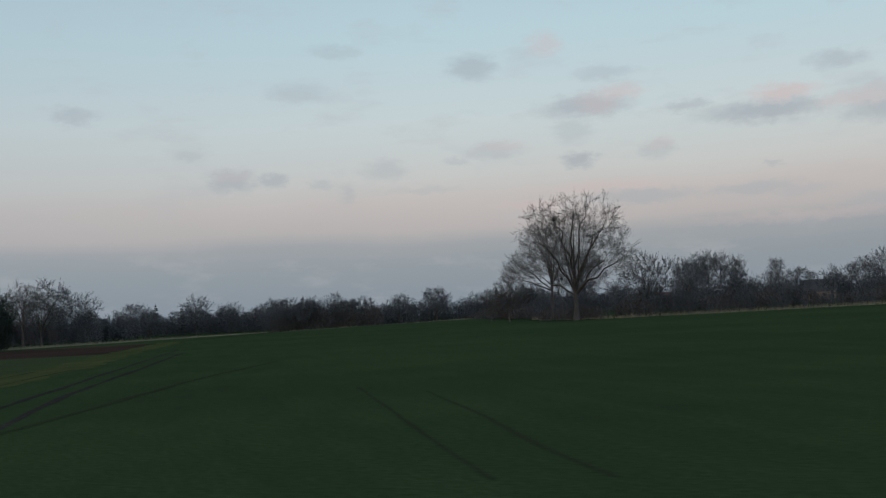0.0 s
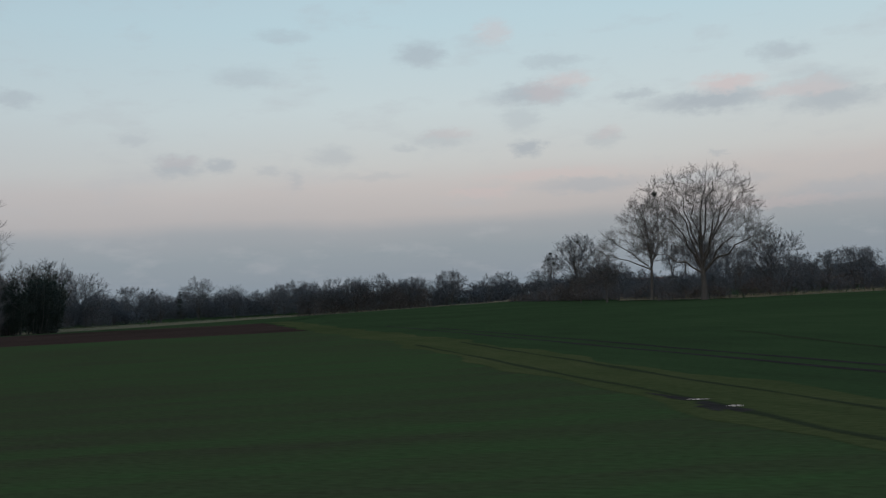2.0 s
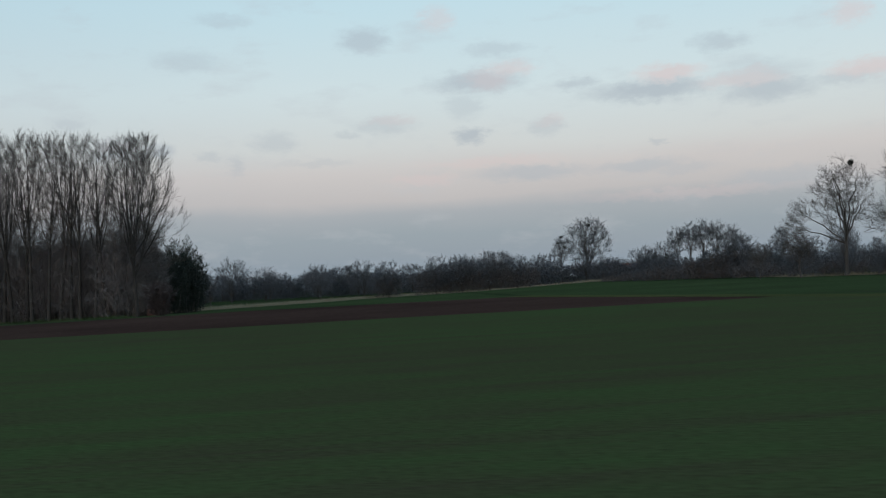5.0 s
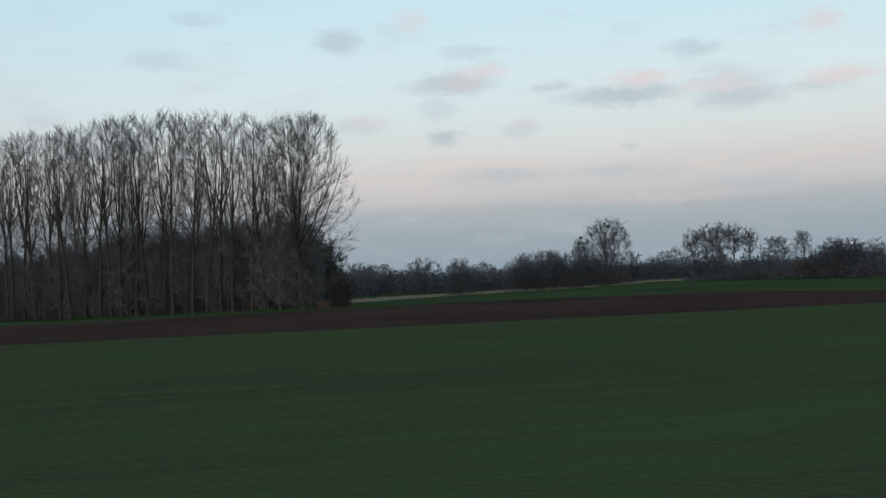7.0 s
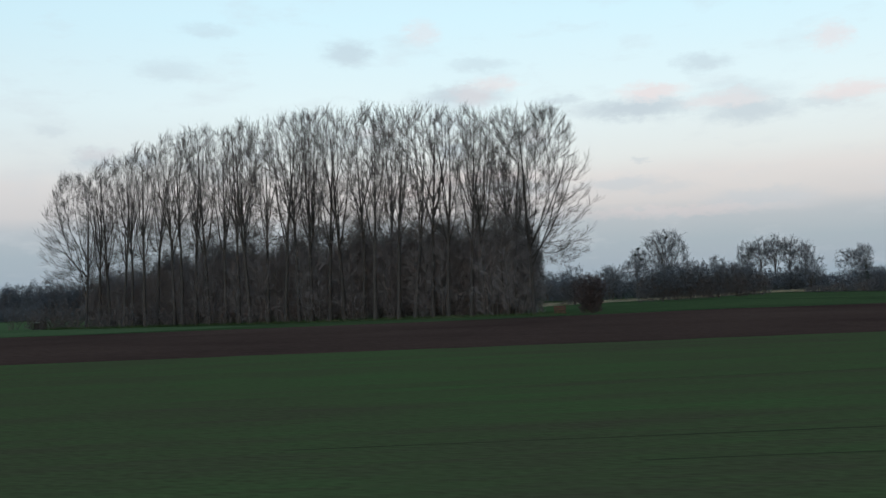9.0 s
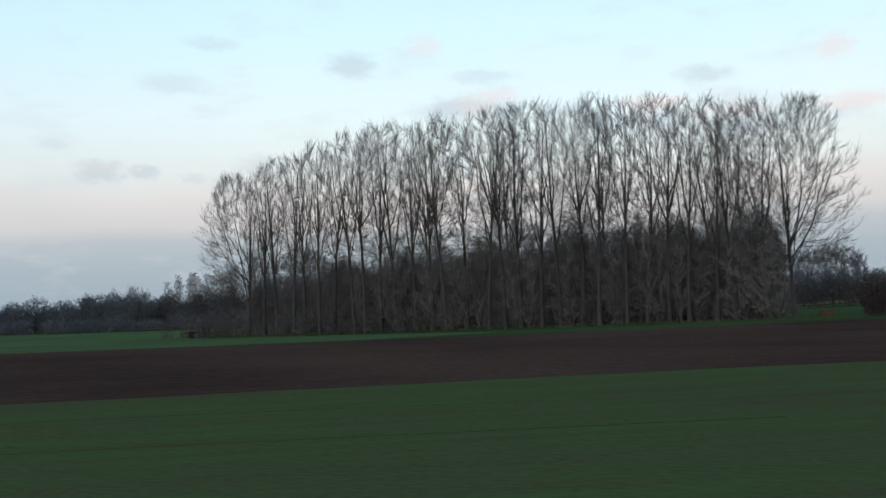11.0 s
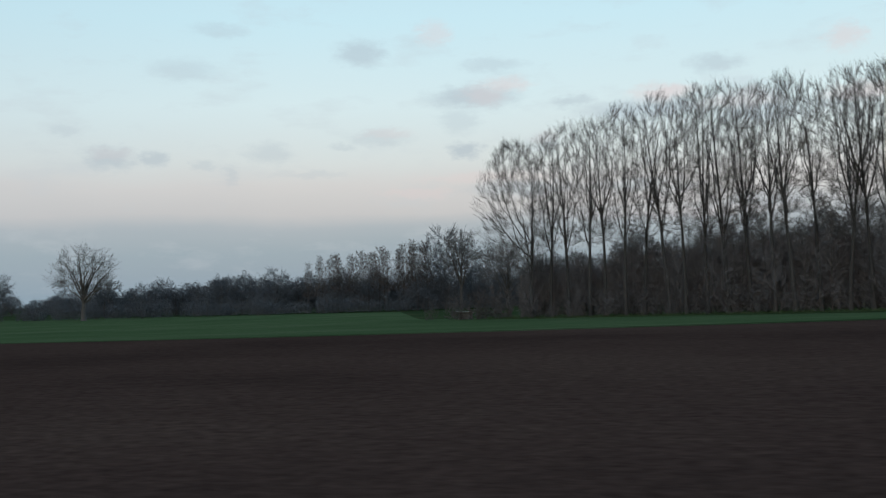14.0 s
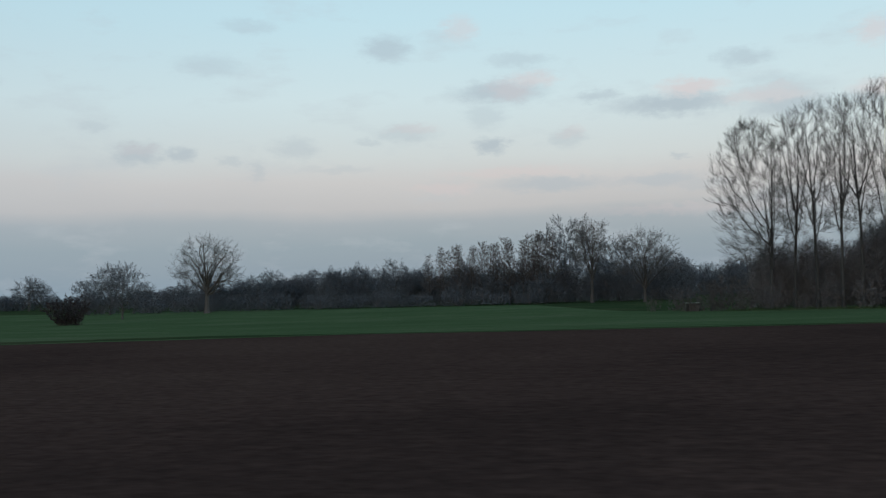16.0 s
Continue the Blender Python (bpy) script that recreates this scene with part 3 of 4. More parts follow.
def strip(name, line, width, z, mat, label, category, rough=0.25, seed=1):
    """A ribbon on the ground with an uneven edge."""
    rng, v, f = random.Random(seed), [], []
    pts = [Vector((x, y, 0)) for x, y in line]
    fine = []
    for a, b in zip(pts, pts[1:]):
        n = max(2, int((b - a).length / 0.9))
        fine += [a.lerp(b, i / n) for i in range(n)]
    fine.append(pts[-1])
    for i, p in enumerate(fine):
        d = (fine[min(i + 1, len(fine) - 1)] - fine[max(i - 1, 0)]).normalized()
        s = Vector((-d.y, d.x, 0))
        for k in (-1, 1):
            q = p + s * k * width * 0.5 * (1 + rough * (math.sin(i * 0.31 + seed + k) + 0.6 * math.sin(i * 0.83 + 2.3 * k + seed) + rng.uniform(-0.3, 0.3)))
            v.append((q.x, q.y, z + terrain(q.x, q.y)))
    for i in range(len(fine) - 1):
        f.append((2 * i, 2 * i + 2, 2 * i + 3, 2 * i + 1))
    return tagged(mesh_object(name, v, f, mat), label, category, kind="structure")


TRACK = [(-21.5, 5), (-27.3, 13), (-30.2, 17.3), (-38.7, 30), (-58, 60), (-79.5, 89), (-101.5, 121), (-117, 143)]
strip("farm_track", TRACK, 3.9, 0.018, M_TRACKGRASS, "yellowish worn grass farm track between two fields", "track", 0.16)
RUTS = [[(-24.5, 8), (-28.3, 13.0), (-30.5, 15.8), (-32.7, 18.6), (-36.5, 24.8), (-42.8, 34.3), (-55, 53)], [(-22.0, 8.5), (-25.4, 13.4), (-26.8, 15.0), (-28.3, 16.9), (-30.3, 19.1), (-35.5, 27.0), (-53, 54.5)]]
for k, line in enumerate(RUTS):
    strip("wheel_rut_%d" % (k + 1), line, 0.24, 0.022, M_TRODDEN, "shallow overgrown wheel rut in the grass track", "track", 0.5, 60 + k)


def mud_patch(x, y, a, b, turn, seed):
    """A flat ragged patch of bare wet mud in a rut."""
    rng, v = random.Random(seed), []
    for k in range(40):
        w = 2 * math.pi * k / 40
        r = 1 + 0.30 * math.sin(3 * w + seed) + 0.16 * math.sin(7 * w + 2.0 * seed) + rng.uniform(-0.22, 0.22)
        v.append((math.cos(w) * a * r, math.sin(w) * b * r, 0))
    ob = mesh_object("mud_patch", v, [tuple(range(40))], M_MUD)
    ob.matrix_basis = pose(x, y, 0.0225 + 0.0001 * seed, 0, 0, turn)
    return tagged(ob, "dark wet mud churned up in a wheel rut", "mud", group="mud patches on the track")


mud_rng = random.Random(77)
for k, line in enumerate(RUTS):
    for n in range(9):
        i = 0 if n < 3 else 1 if n < 5 else 2 if n < 7 else 3
        a, b = line[i], line[i + 1]
        g = mud_rng.random()
        mud_patch(a[0] + (b[0] - a[0]) * g + mud_rng.uniform(-0.2, 0.2), a[1] + (b[1] - a[1]) * g, mud_rng.uniform(0.6, 1.5), mud_rng.uniform(0.16, 0.34), math.degrees(math.atan2(b[1] - a[1], b[0] - a[0])) + mud_rng.uniform(-12, 12), 1 + n + 10 * k)
strip("headland_track", [(-18.5, 12.5), (-20.8, 17.0), (-24.8, 26.2), (-30.8, 38.4), (-38.5, 58)], 0.35, 0.0165, M_TRODDEN, "dark trodden turning track across young wheat", "track", 0.35, 7)
for k, (line, wide) in enumerate([([(-6.1, 14.6), (-8.6, 18.2), (-13.9, 26.0), (-19, 33.5)], 0.12), ([(-4.3, 15.0), (-6.6, 18.2), (-9.6, 23.0), (-15, 31)], 0.12),
                                  ([(-22.0, 15.5), (-22.7, 17.0), (-26.4, 22.3), (-32.5, 31.0), (-50, 56.5), (-75.8, 94.0)], 0.34), ([(-19.8, 16.2), (-20.7, 17.6), (-26.3, 25.0), (-32.6, 33.4), (-47, 54.8), (-65.8, 82.1)], 0.34)]):
    strip("tyre_mark_%d" % (k + 1), line, wide, 0.014, M_TRODDEN if k < 2 else M_MUD, "narrow tractor tyre mark in young wheat" if k < 2 else "brown muddy tractor tyre mark in young wheat", "track", 0.3, 11 + k)
for k, line in enumerate([[(-155, 26.9), (-146.7, 30.0), (-133.4, 36.9), (-110, 49)], [(-152, 16.0), (-143.0, 19.4), (-134.4, 23.0), (-105, 36.5)], [(-146, 15.6), (-138.4, 18.3), (-134.1, 19.8), (-105, 32)],
                          [(-140.8, 12.6), (-140.8, 16.0), (-140.1, 17.0), (-138.4, 18.0)], [(-203, 15.8), (-197.8, 19.4), (-192.8, 22.5), (-181.9, 27)], [(-196, 12.6), (-191.9, 15.7), (-188.5, 17.4), (-176, 23)]]):
    strip("tramline_%d" % (k + 1), line, 0.10, 0.014, M_TRODDEN, "narrow dark tramline in thin winter wheat", "track", 0.4, 41 + k)
strip("wood_margin", [(-119, 138.6), (-170, 114.8), (-215, 93.3), (-300, 52), (-385, 12)], 0.9, 0.020, M_PASTURE, "narrow grass margin along the ploughed field", "track", 0.4, 10)


def puddle(x, y, a, b, turn, seed):
    rng, v = random.Random(seed), []
    for k in range(22):
        w = 2 * math.pi * k / 22
        r = 1 + 0.22 * math.sin(2 * w + seed) + rng.uniform(-0.08, 0.08)
        v.append((math.cos(w) * a * r, math.sin(w) * b * r, 0))
    ob = mesh_object("puddle", v, [tuple(range(22))], M_WATER)
    ob.matrix_basis = pose(x, y, 0.024, 0, 0, turn)
    return tagged(ob, "small pale rain puddle in a wheel rut", "puddle", group="puddles on the track")


puddle(-35.5, 23.4, 0.19, 0.16, 10, 2)
puddle(-34.6, 22.1, 0.16, 0.15, 20, 5)
puddle(-29.7, 18.4, 0.12, 0.14, 20, 4)
puddle(-27.75, 21.5, 0.09, 0.14, 30, 8)
puddle(-23.0, 18.0, 0.11, 0.14, 30, 9)


def dry_grass(name, line, width, count, tall, label, seed, mat=None):
    """A belt of dead grass: many thin blades."""
    rng, g = random.Random(seed), Growth()
    pts = [Vector((x, y, 0)) for x, y in line]
    lens = [(b - a).length for a, b in zip(pts, pts[1:])]
    for _ in range(count):
        r = rng.uniform(0, sum(lens))
        i = 0
        while r > lens[i]:
            r -= lens[i]
            i += 1
        d = (pts[i + 1] - pts[i]).normalized()
        p = pts[i] + d * r + Vector((-d.y, d.x, 0)) * rng.gauss(0, width * 0.32)
        p.z = terrain(p.x, p.y)
        g.spike(p, Vector((rng.gauss(0, 0.28), rng.gauss(0, 0.28), 1)).normalized(), tall * rng.uniform(0.5, 1.2), tall * 0.045)
    return tagged(mesh_object(name, g.v, g.f, mat or M_DRY), label, "grass", kind="stuff")


dry_grass("dry_grass", [(-212, 180), (-205, 235), (-206, 295), (-194, 345), (-160, 370), (-120, 382)], 3.0, 14000, 1.0, "belt of pale dead grass along a field ditch", 11)
dry_grass("reed_grass", [(-118, 372), (-96, 300), (-78, 222), (-52, 183), (-30, 192), (10, 215)], 3.0, 6000, 0.8, "straw-coloured dead grass under the hedge trees", 12)
dry_grass("wood_edge_grass", [(-168, 124), (-190, 133), (-214, 138), (-240, 146), (-268, 157)], 2.0, 6000, 0.5, "short tufted grass along the foot of the wood", 13, M_PASTURE)

# ---- the poplar wood ----
ROW_A, ROW_B = Vector((-170.0, 133.0, 0)), Vector((-262.0, 160.0, 0))


def on_row(x, back=0.0):
    f = (x - ROW_A.x) / (ROW_B.x - ROW_A.x)
    p = ROW_A.lerp(ROW_B, f)
    return p.x - 0.28 * back * -1, p.y + back


rng = random.Random(21)
pop_kinds = [poplar(100 + i, 28.0, 7.0 + 0.5 * (i % 4)) for i in range(8)]
pop_rows = []


def crown_height(x):
    """Height of the row of poplars, tallest in its middle."""
    return float(np.interp(x, (-262, -258, -250, -240, -228, -200, -190, -180, -172), (26.5, 28.2, 29.8, 31.2, 31.6, 31.3, 30.1, 28.4, 27.0))) / 28.0


for i in range(1, 28):
    x, y = on_row(-261.5 + 3.0 * i + rng.uniform(-0.35, 0.35), rng.uniform(-0.5, 0.5))
    pop_rows.append((x, y, crown_height(x) * rng.uniform(0.95, 1.025)))
for i in range(4):
    x, y = on_row(-232 + 15 * i + rng.uniform(-1, 1), 7.0 + rng.uniform(-1, 1))
    pop_rows.append((x, y, crown_height(x) * rng.uniform(0.92, 0.98)))
pop_rows += [(-180.5, 146.5, 0.96)]
spread_kinds(pop_kinds, pop_rows, "poplars of the wood", 5)
end_right = poplar(131, 27.3, 11.5, 520, 1.0, "tall bare poplar spreading its limbs over the field")
end_right.matrix_basis = pose(-174.0, 134.2, 0, 0, 0, 0)
end_right_2 = poplar(132, 28.2, 8.8, 270, label="tall bare poplar close to the wood's end")
end_right_2.matrix_basis = pose(-177.5, 138.5, 0, 0, 0, 10)
end_left = poplar(133, 27.0, 11.5, 520, -1.0, "tall bare poplar spreading its limbs over the pasture")
end_left.matrix_basis = pose(-262.0, 159.8, 0, 0, 0, 0)

under = [thicket(200 + i, 9.0, 5.6, 15, 1.0, M_UNDER, upright=0.85, n2=14, n3=22, flat=0.016) for i in range(5)]
under_rows = []
for i in range(26):
    x = -265 + 3.6 * i + rng.uniform(-0.8, 0.8)
    tall = 0.98 + 0.66 * min(1, max(0, (x + 262) / 45))
    for back in ((3.0,) if i % 2 else (8.0,)):
        px, py = on_row(x + rng.uniform(-1, 1), back + rng.uniform(-1.2, 1.2))
        px = min(px, -178.5)
        under_rows.append((px, py, tall * rng.uniform(0.85, 1.12)))
for i in range(9):
    f = i / 8
    under_rows.append((-181 - 15 * f + rng.uniform(-1, 1), 143 + 26 * f, 1.15))
spread_kinds(under, under_rows, "underwood of the wood", 6)
low = [thicket(220 + i, 3.2, 3.4, 10, 1.0, M_HEDGE, flat=0.04, name="low_shrub", label="low leafless shrub at the wood's edge") for i in range(3)]
low_rows = [(-266 + 4.4 * i + rng.uniform(-1.5, 1.5), on_row(-266 + 4.4 * i, 0.8 - 5.0 * max(0, 1 - i / 12))[1], rng.uniform(0.6, 1.1)) for i in range(20)]
low_rows += [(-271, 160.5, 1.0), (-275.5, 163, 0.8), (-268, 163, 1.3)]
spread_kinds(low, low_rows, "low shrubs along the wood", 8)
dark = [thicket(240, 12.0, 8.0, 20, 1.0, M_NEEDLE, "evergreen_tree", "broad dark evergreen at the corner of the wood", leafy=3, kind="tree"), conifer(241, 13.0, 5.0, 0.1)]
put_copies(dark[0], [(-189.5, 171.5, 1.0, 0), (-185.5, 166.0, 0.9, 70), (-194.5, 177, 1.0, 140), (-182.0, 160.0, 0.9, 200), (-181.0, 153.0, 0.9, 30), (-181.5, 147.0, 0.85, 100)], "evergreens at the wood's corner")
put_copies(dark[1], [(-197.5, 149.0, 0.8, 0), (-193.0, 151.0, 0.7, 80), (-186.5, 148.0, 0.75, 200), (-190.5, 154, 0.8, 300)], "spruces in the wood")

# bush on a short stem beside the wood, and the crate near it
ball = thicket(251, 4.4, 4.0, 28, 1.6, M_DARKBRUSH, flat=0.028, name="round_bush", label="dense dark round bush on a short stem in the meadow", upright=0.25)
ball.matrix_basis = pose(-165.4, 127.4, 0.15)


def crate(x, y):
    e = new("wooden_crate")
    for s in (-1, 1):
        for k in range(3):
            bm = bmesh.new()
            box(bm, (0, s * 0.4, 0.22 + 0.33 * k), (1.5, 0.04, 0.26), 0.008)
            part("slat", bm, M_WOOD, e)
        for k in (-1, 1):
            bm = bmesh.new()
            box(bm, (k * 0.7, s * 0.36, 0.52), (0.08, 0.05, 1.04), 0.008)
            part("post", bm, M_WOOD, e)
            if s > 0:
                bm = bmesh.new()
                box(bm, (k * 0.74, 0, 0.5), (0.04, 0.7, 0.9), 0.008)
                part("end_panel", bm, M_WOOD, e)
    bm = bmesh.new()
    box(bm, (0, 0, 0.12), (1.4, 0.74, 0.05))
    part("floor_board", bm, M_WOOD, e)
    e.matrix_basis = pose(x, y, 0.0, 0, 0, 12)
    return tagged(e, "reddish-brown wooden feeding crate in the grass by the wood", "crate")


crate(-170.4, 133.0)


def shelter(x, y):
    e = new("field_shelter")
    for s in (-1, 1):
        bm = bmesh.new()
        box(bm, (s * 1.0, 0, 0.55), (0.06, 1.2, 1.1), 0.01)
        part("side_panel", bm, M_GREYBOX, e)
    bm = bmesh.new()
    box(bm, (0, 0.57, 0.55), (1.94, 0.06, 1.1), 0.01)
    part("back_panel", bm, M_GREYBOX, e)
    bm = bmesh.new()
    box(bm, (0, 0, 0), (2.4, 1.7, 0.06), 0.01)
    r = part("roof", bm, M_GALV, e, "pale corrugated sheet roof")
    r.matrix_basis = pose(0, 0, 1.2, -8, 0, 0)
    e.matrix_basis = pose(x, y, 0.0, 0, 0, -15)
    return tagged(e, "small low field shelter with a pale sheet roof", "shelter")


shelter(-273.4, 161.6)

# ---- trees beyond the green wheat ----
big = broadleaf(301, 24.8, 23.0, 0.22, 0.0125, 12, 820, 0.85, 0.0, 0.10, thick=1.35, extra=((8.8, 0, 10.5, 3.2), (-9.5, -1, 9.0, 3.0)), label="large bare spreading tree with a broad round crown", name="bare_tree")
big.matrix_basis = pose(-56.6, 181.0, 0, 0, 0, 0)
slim = broadleaf(302, 23.8, 12.0, 0.30, 0.0125, 8, 430, 0.85, 0.0, 0.18, extra=((-7.5, 0, 12.0, 2.8), (-9.0, 0, 9.5, 2.2)), label="tall slender bare tree beside the large one", name="bare_tree")
slim.matrix_basis = pose(-70.8, 209.5, 0, 0, 0, 0)


def nest(x, y, z, r, seed):
    rng, g = random.Random(seed), Growth()
    for _ in range(160):
        d = Vector((rng.gauss(0, 1), rng.gauss(0, 1), rng.gauss(0, 0.8))).normalized()
        g.spike(d * r * rng.uniform(0.1, 0.5), aside(rng, d, rng.uniform(0, 80)), r * rng.uniform(0.4, 0.8), r * 0.06)
    ob = mesh_object("mistletoe_ball", g.v, g.f, M_NEEDLE)
    ob.matrix_basis = pose(x, y, z)
    return tagged(ob, "dark round mistletoe clump high in a bare tree", "mistletoe", group="mistletoe clumps")


beside = broadleaf(303, 10.0, 8.0, 0.20, 0.0135, 7, 170, 0.7, 0.0, 0.2, label="smaller bare tree beside two large ones", name="bare_tree")
beside.matrix_basis = pose(-79.0, 205.5, 0)
put_copies(beside, [(-79.0, 205.5, 1.0, 0), (-86.5, 214, 0.75, 120)], "small trees beside the large ones")
nest(-69.0, 208.5, 21.0, 0.8, 1)

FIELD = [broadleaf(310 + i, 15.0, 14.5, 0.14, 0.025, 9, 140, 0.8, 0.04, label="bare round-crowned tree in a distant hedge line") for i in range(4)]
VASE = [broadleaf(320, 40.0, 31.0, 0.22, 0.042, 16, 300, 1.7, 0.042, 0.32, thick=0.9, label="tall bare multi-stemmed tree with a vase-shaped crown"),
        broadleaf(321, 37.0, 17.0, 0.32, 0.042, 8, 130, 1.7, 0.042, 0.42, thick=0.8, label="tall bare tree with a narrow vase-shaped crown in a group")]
HEDGE = [thicket(330 + i, 6.0, 9.0, 13, 1.0, M_HAZEBRUSH, fine=0.8, n2=10, n3=18, upright=0.7, flat=0.03, name="hedge_shrub", label="dense leafless shrub in a far field hedge") for i in range(4)]
DENSE = [broadleaf(340 + i, 10.5, 10.5, 0.05, 0.023, 9, 190, 0.6, 0.034, label="dense bare bushy tree in the field hedge", name="bushy_tree") for i in range(2)]

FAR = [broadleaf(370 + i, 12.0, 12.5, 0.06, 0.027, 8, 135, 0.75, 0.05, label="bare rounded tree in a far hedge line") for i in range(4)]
field_rows = [(-331, 328, 1.75), (-314, 328, 1.3), (-405, 450, 1.0), (-367, 420, 1.15), (-312, 400, 1.2), (-306, 420, 0.93), (-204, 400, 0.87), (-196, 420, 1.04),
              (-186, 440, 0.82), (-166, 450, 0.9), (-220, 330, 0.83), (-228, 400, 0.78), (-260, 380, 0.76), (-250, 395, 0.62), (-46.5, 195, 0.86), (-105, 560, 1.42)]
field_rows += [(-87, 430, 0.95), (-75, 400, 0.85), (-161, 600, 1.27), (-43, 420, 0.95), (-29, 400, 0.87), (-17, 380, 1.0), (-8, 300, 1.0), (-33, 210, 0.6),
               (-454, 260, 0.93), (-402, 196, 0.76), (-427, 300, 0.7), (-399, 300, 0.75), (-379, 300, 0.91), (-293, 400, 0.77), (-624, 420, 1.13), (-598, 430, 0.95)]
field_rows += [(-651, 415, 0.9), (-570, 440, 0.8), (-542, 400, 0.57), (-340, 440, 0.8), (-285, 430, 0.8), (-130, 430, 1.0), (-60, 470, 1.0), (12, 330, 1.0), (-280, 330, 0.7), (-296, 345, 0.8)]
spread_kinds(FIELD, field_rows, "hedge-line trees", 31)
put_copies(VASE[0], [(-212, 700, 1.13, 0), (-66, 330, 0.38, 70)], "tall vase-shaped trees")
put_copies(VASE[1], [(-142, 780, 1.12, 0), (-161.5, 784, 1.0, 70), (-122, 783, 0.98, 160), (-152, 788, 1.08, 220), (-132, 776, 1.07, 300)], "group of narrow vase-shaped trees")
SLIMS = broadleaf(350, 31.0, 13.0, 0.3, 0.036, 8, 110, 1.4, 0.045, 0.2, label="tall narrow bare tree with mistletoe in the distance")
put_copies(SLIMS, [(-87, 728, 1.0, 0), (-229, 694, 1.03, 90), (-28.8, 520, 0.58, 200), (-45, 500, 0.47, 20), (-6, 470, 0.6, 100)], "narrow distant trees")
for k, (x, y, z) in enumerate([(-230, 692, 25), (-226, 692, 22), (-228, 692, 29), (-210, 698, 36)]):
    nest(x, y, z, 1.5, 10 + k)
dense_rows = [(-170, 261, 0.95), (-163.5, 263, 1.0), (-157, 267, 1.02), (-150.5, 271, 0.92), (-199, 300, 1.0), (-94.6, 260, 1.0), (-100, 263, 0.7), (-88.5, 258, 0.75), (-46, 300, 0.98), (-116, 300, 0.72)]
dense_rows += [(-108, 296, 0.6), (-48, 199, 0.7), (-41, 200, 0.55), (-64, 205, 0.6), (-29.4, 200, 0.45), (-22, 205, 0.5), (-80, 230, 0.6), (-10, 260, 0.6), (-36, 300, 0.8)]
spread_kinds(DENSE, dense_rows, "bushy hedge trees", 33)
far_rows = []
for i in range(20):
    x = -480 + 24.8 * i + rng.uniform(-5, 5)
    far_rows.append((x, 442 + 16 * math.sin(i * 0.7) + rng.uniform(-16, 16), rng.uniform(0.55, 1.2)))
for i in range(9):
    far_rows.append((-445 + 14 * i + rng.uniform(-3, 3), 306 + rng.uniform(-7, 7), rng.uniform(0.65, 1.05)))
for i in range(10):
    far_rows.append((-740 + 29 * i + rng.uniform(-4, 4), 430 + rng.uniform(-12, 12), rng.uniform(0.7, 1.25)))
for i in range(6):
    far_rows.append((-352 + 13 * i + rng.uniform(-2, 2), 332 + rng.uniform(-8, 8), rng.uniform(0.45, 0.8)))
spread_kinds(FAR, far_rows, "far hedge trees", 35)
hedge_rows = []
for i in range(16):
    hedge_rows.append((-52 + 5.4 * i + rng.uniform(-1, 1), 187 + 0.55 * 5.4 * i + rng.uniform(-2, 2), rng.uniform(0.5, 0.95)))
for i in range(14):
    hedge_rows.append((-60 - 5.2 * i + rng.uniform(-1, 1), 195 + 9.0 * i + rng.uniform(-3, 3), rng.uniform(0.4, 0.9)))
for i in range(8):
    hedge_rows.append((-462 + 18.0 * i + rng.uniform(-1.5, 1.5), 262 + 0.25 * 18.0 * i + rng.uniform(-6, 6), rng.uniform(0.6, 1.1)))
spread_kinds(HEDGE, hedge_rows, "far hedges", 34)


def brush_mass(name, blobs, w, label, seed, mat=None, fill=1.0):
    """Domes of close-grown brushwood: a dense heart and a skin of many fine twig lozenges. Blobs: x, y, half width, half depth, height."""
    rng, g = random.Random(seed), Growth()

    def top(px, py, x, h, q):
        lump = 0.5 * math.sin(px * 0.55 + py * 0.3) + 0.3 * math.sin(px * 1.27 - py * 0.8 + 1.0) + 0.2 * math.sin(px * 2.3 + 2.0)
        return h * math.sqrt(max(0.05, 1 - q * q * 0.85)) * (0.87 + 0.15 * lump)

    for x, y, rx, ry, h in blobs:
        for heart, count in ((True, int(fill * rx * h / w * 1.9)), (False, int(fill * rx * h / w * 2.2))):
            for _ in range(count):
                a, q = rng.uniform(0, 6.283), math.sqrt(rng.random()) * (0.88 if heart else 1.0)
                px, py = x + math.cos(a) * q * rx, y + math.sin(a) * q * ry
                roof, foot = top(px, py, x, h, q), terrain(px, py)
                roof -= foot * 0.8
                way = Vector((rng.gauss(0, 0.8), rng.gauss(0, 0.8), 0.9)).normalized()
                if heart:
                    g.spray(Vector((px, py, foot + (roof - 0.8) * rng.random() ** 0.8)), way, 0.75, w * 1.9, rng)
                else:
                    g.spray(Vector((px, py, foot + roof * rng.random() ** 0.5)), way, rng.uniform(0.35, 0.8) * (0.6 + h * 0.03), w * rng.uniform(0.3, 0.6), rng)
    return tagged(mesh_object(name, g.v, g.f, mat or M_BRUSH), label, "brushwood", kind="stuff")


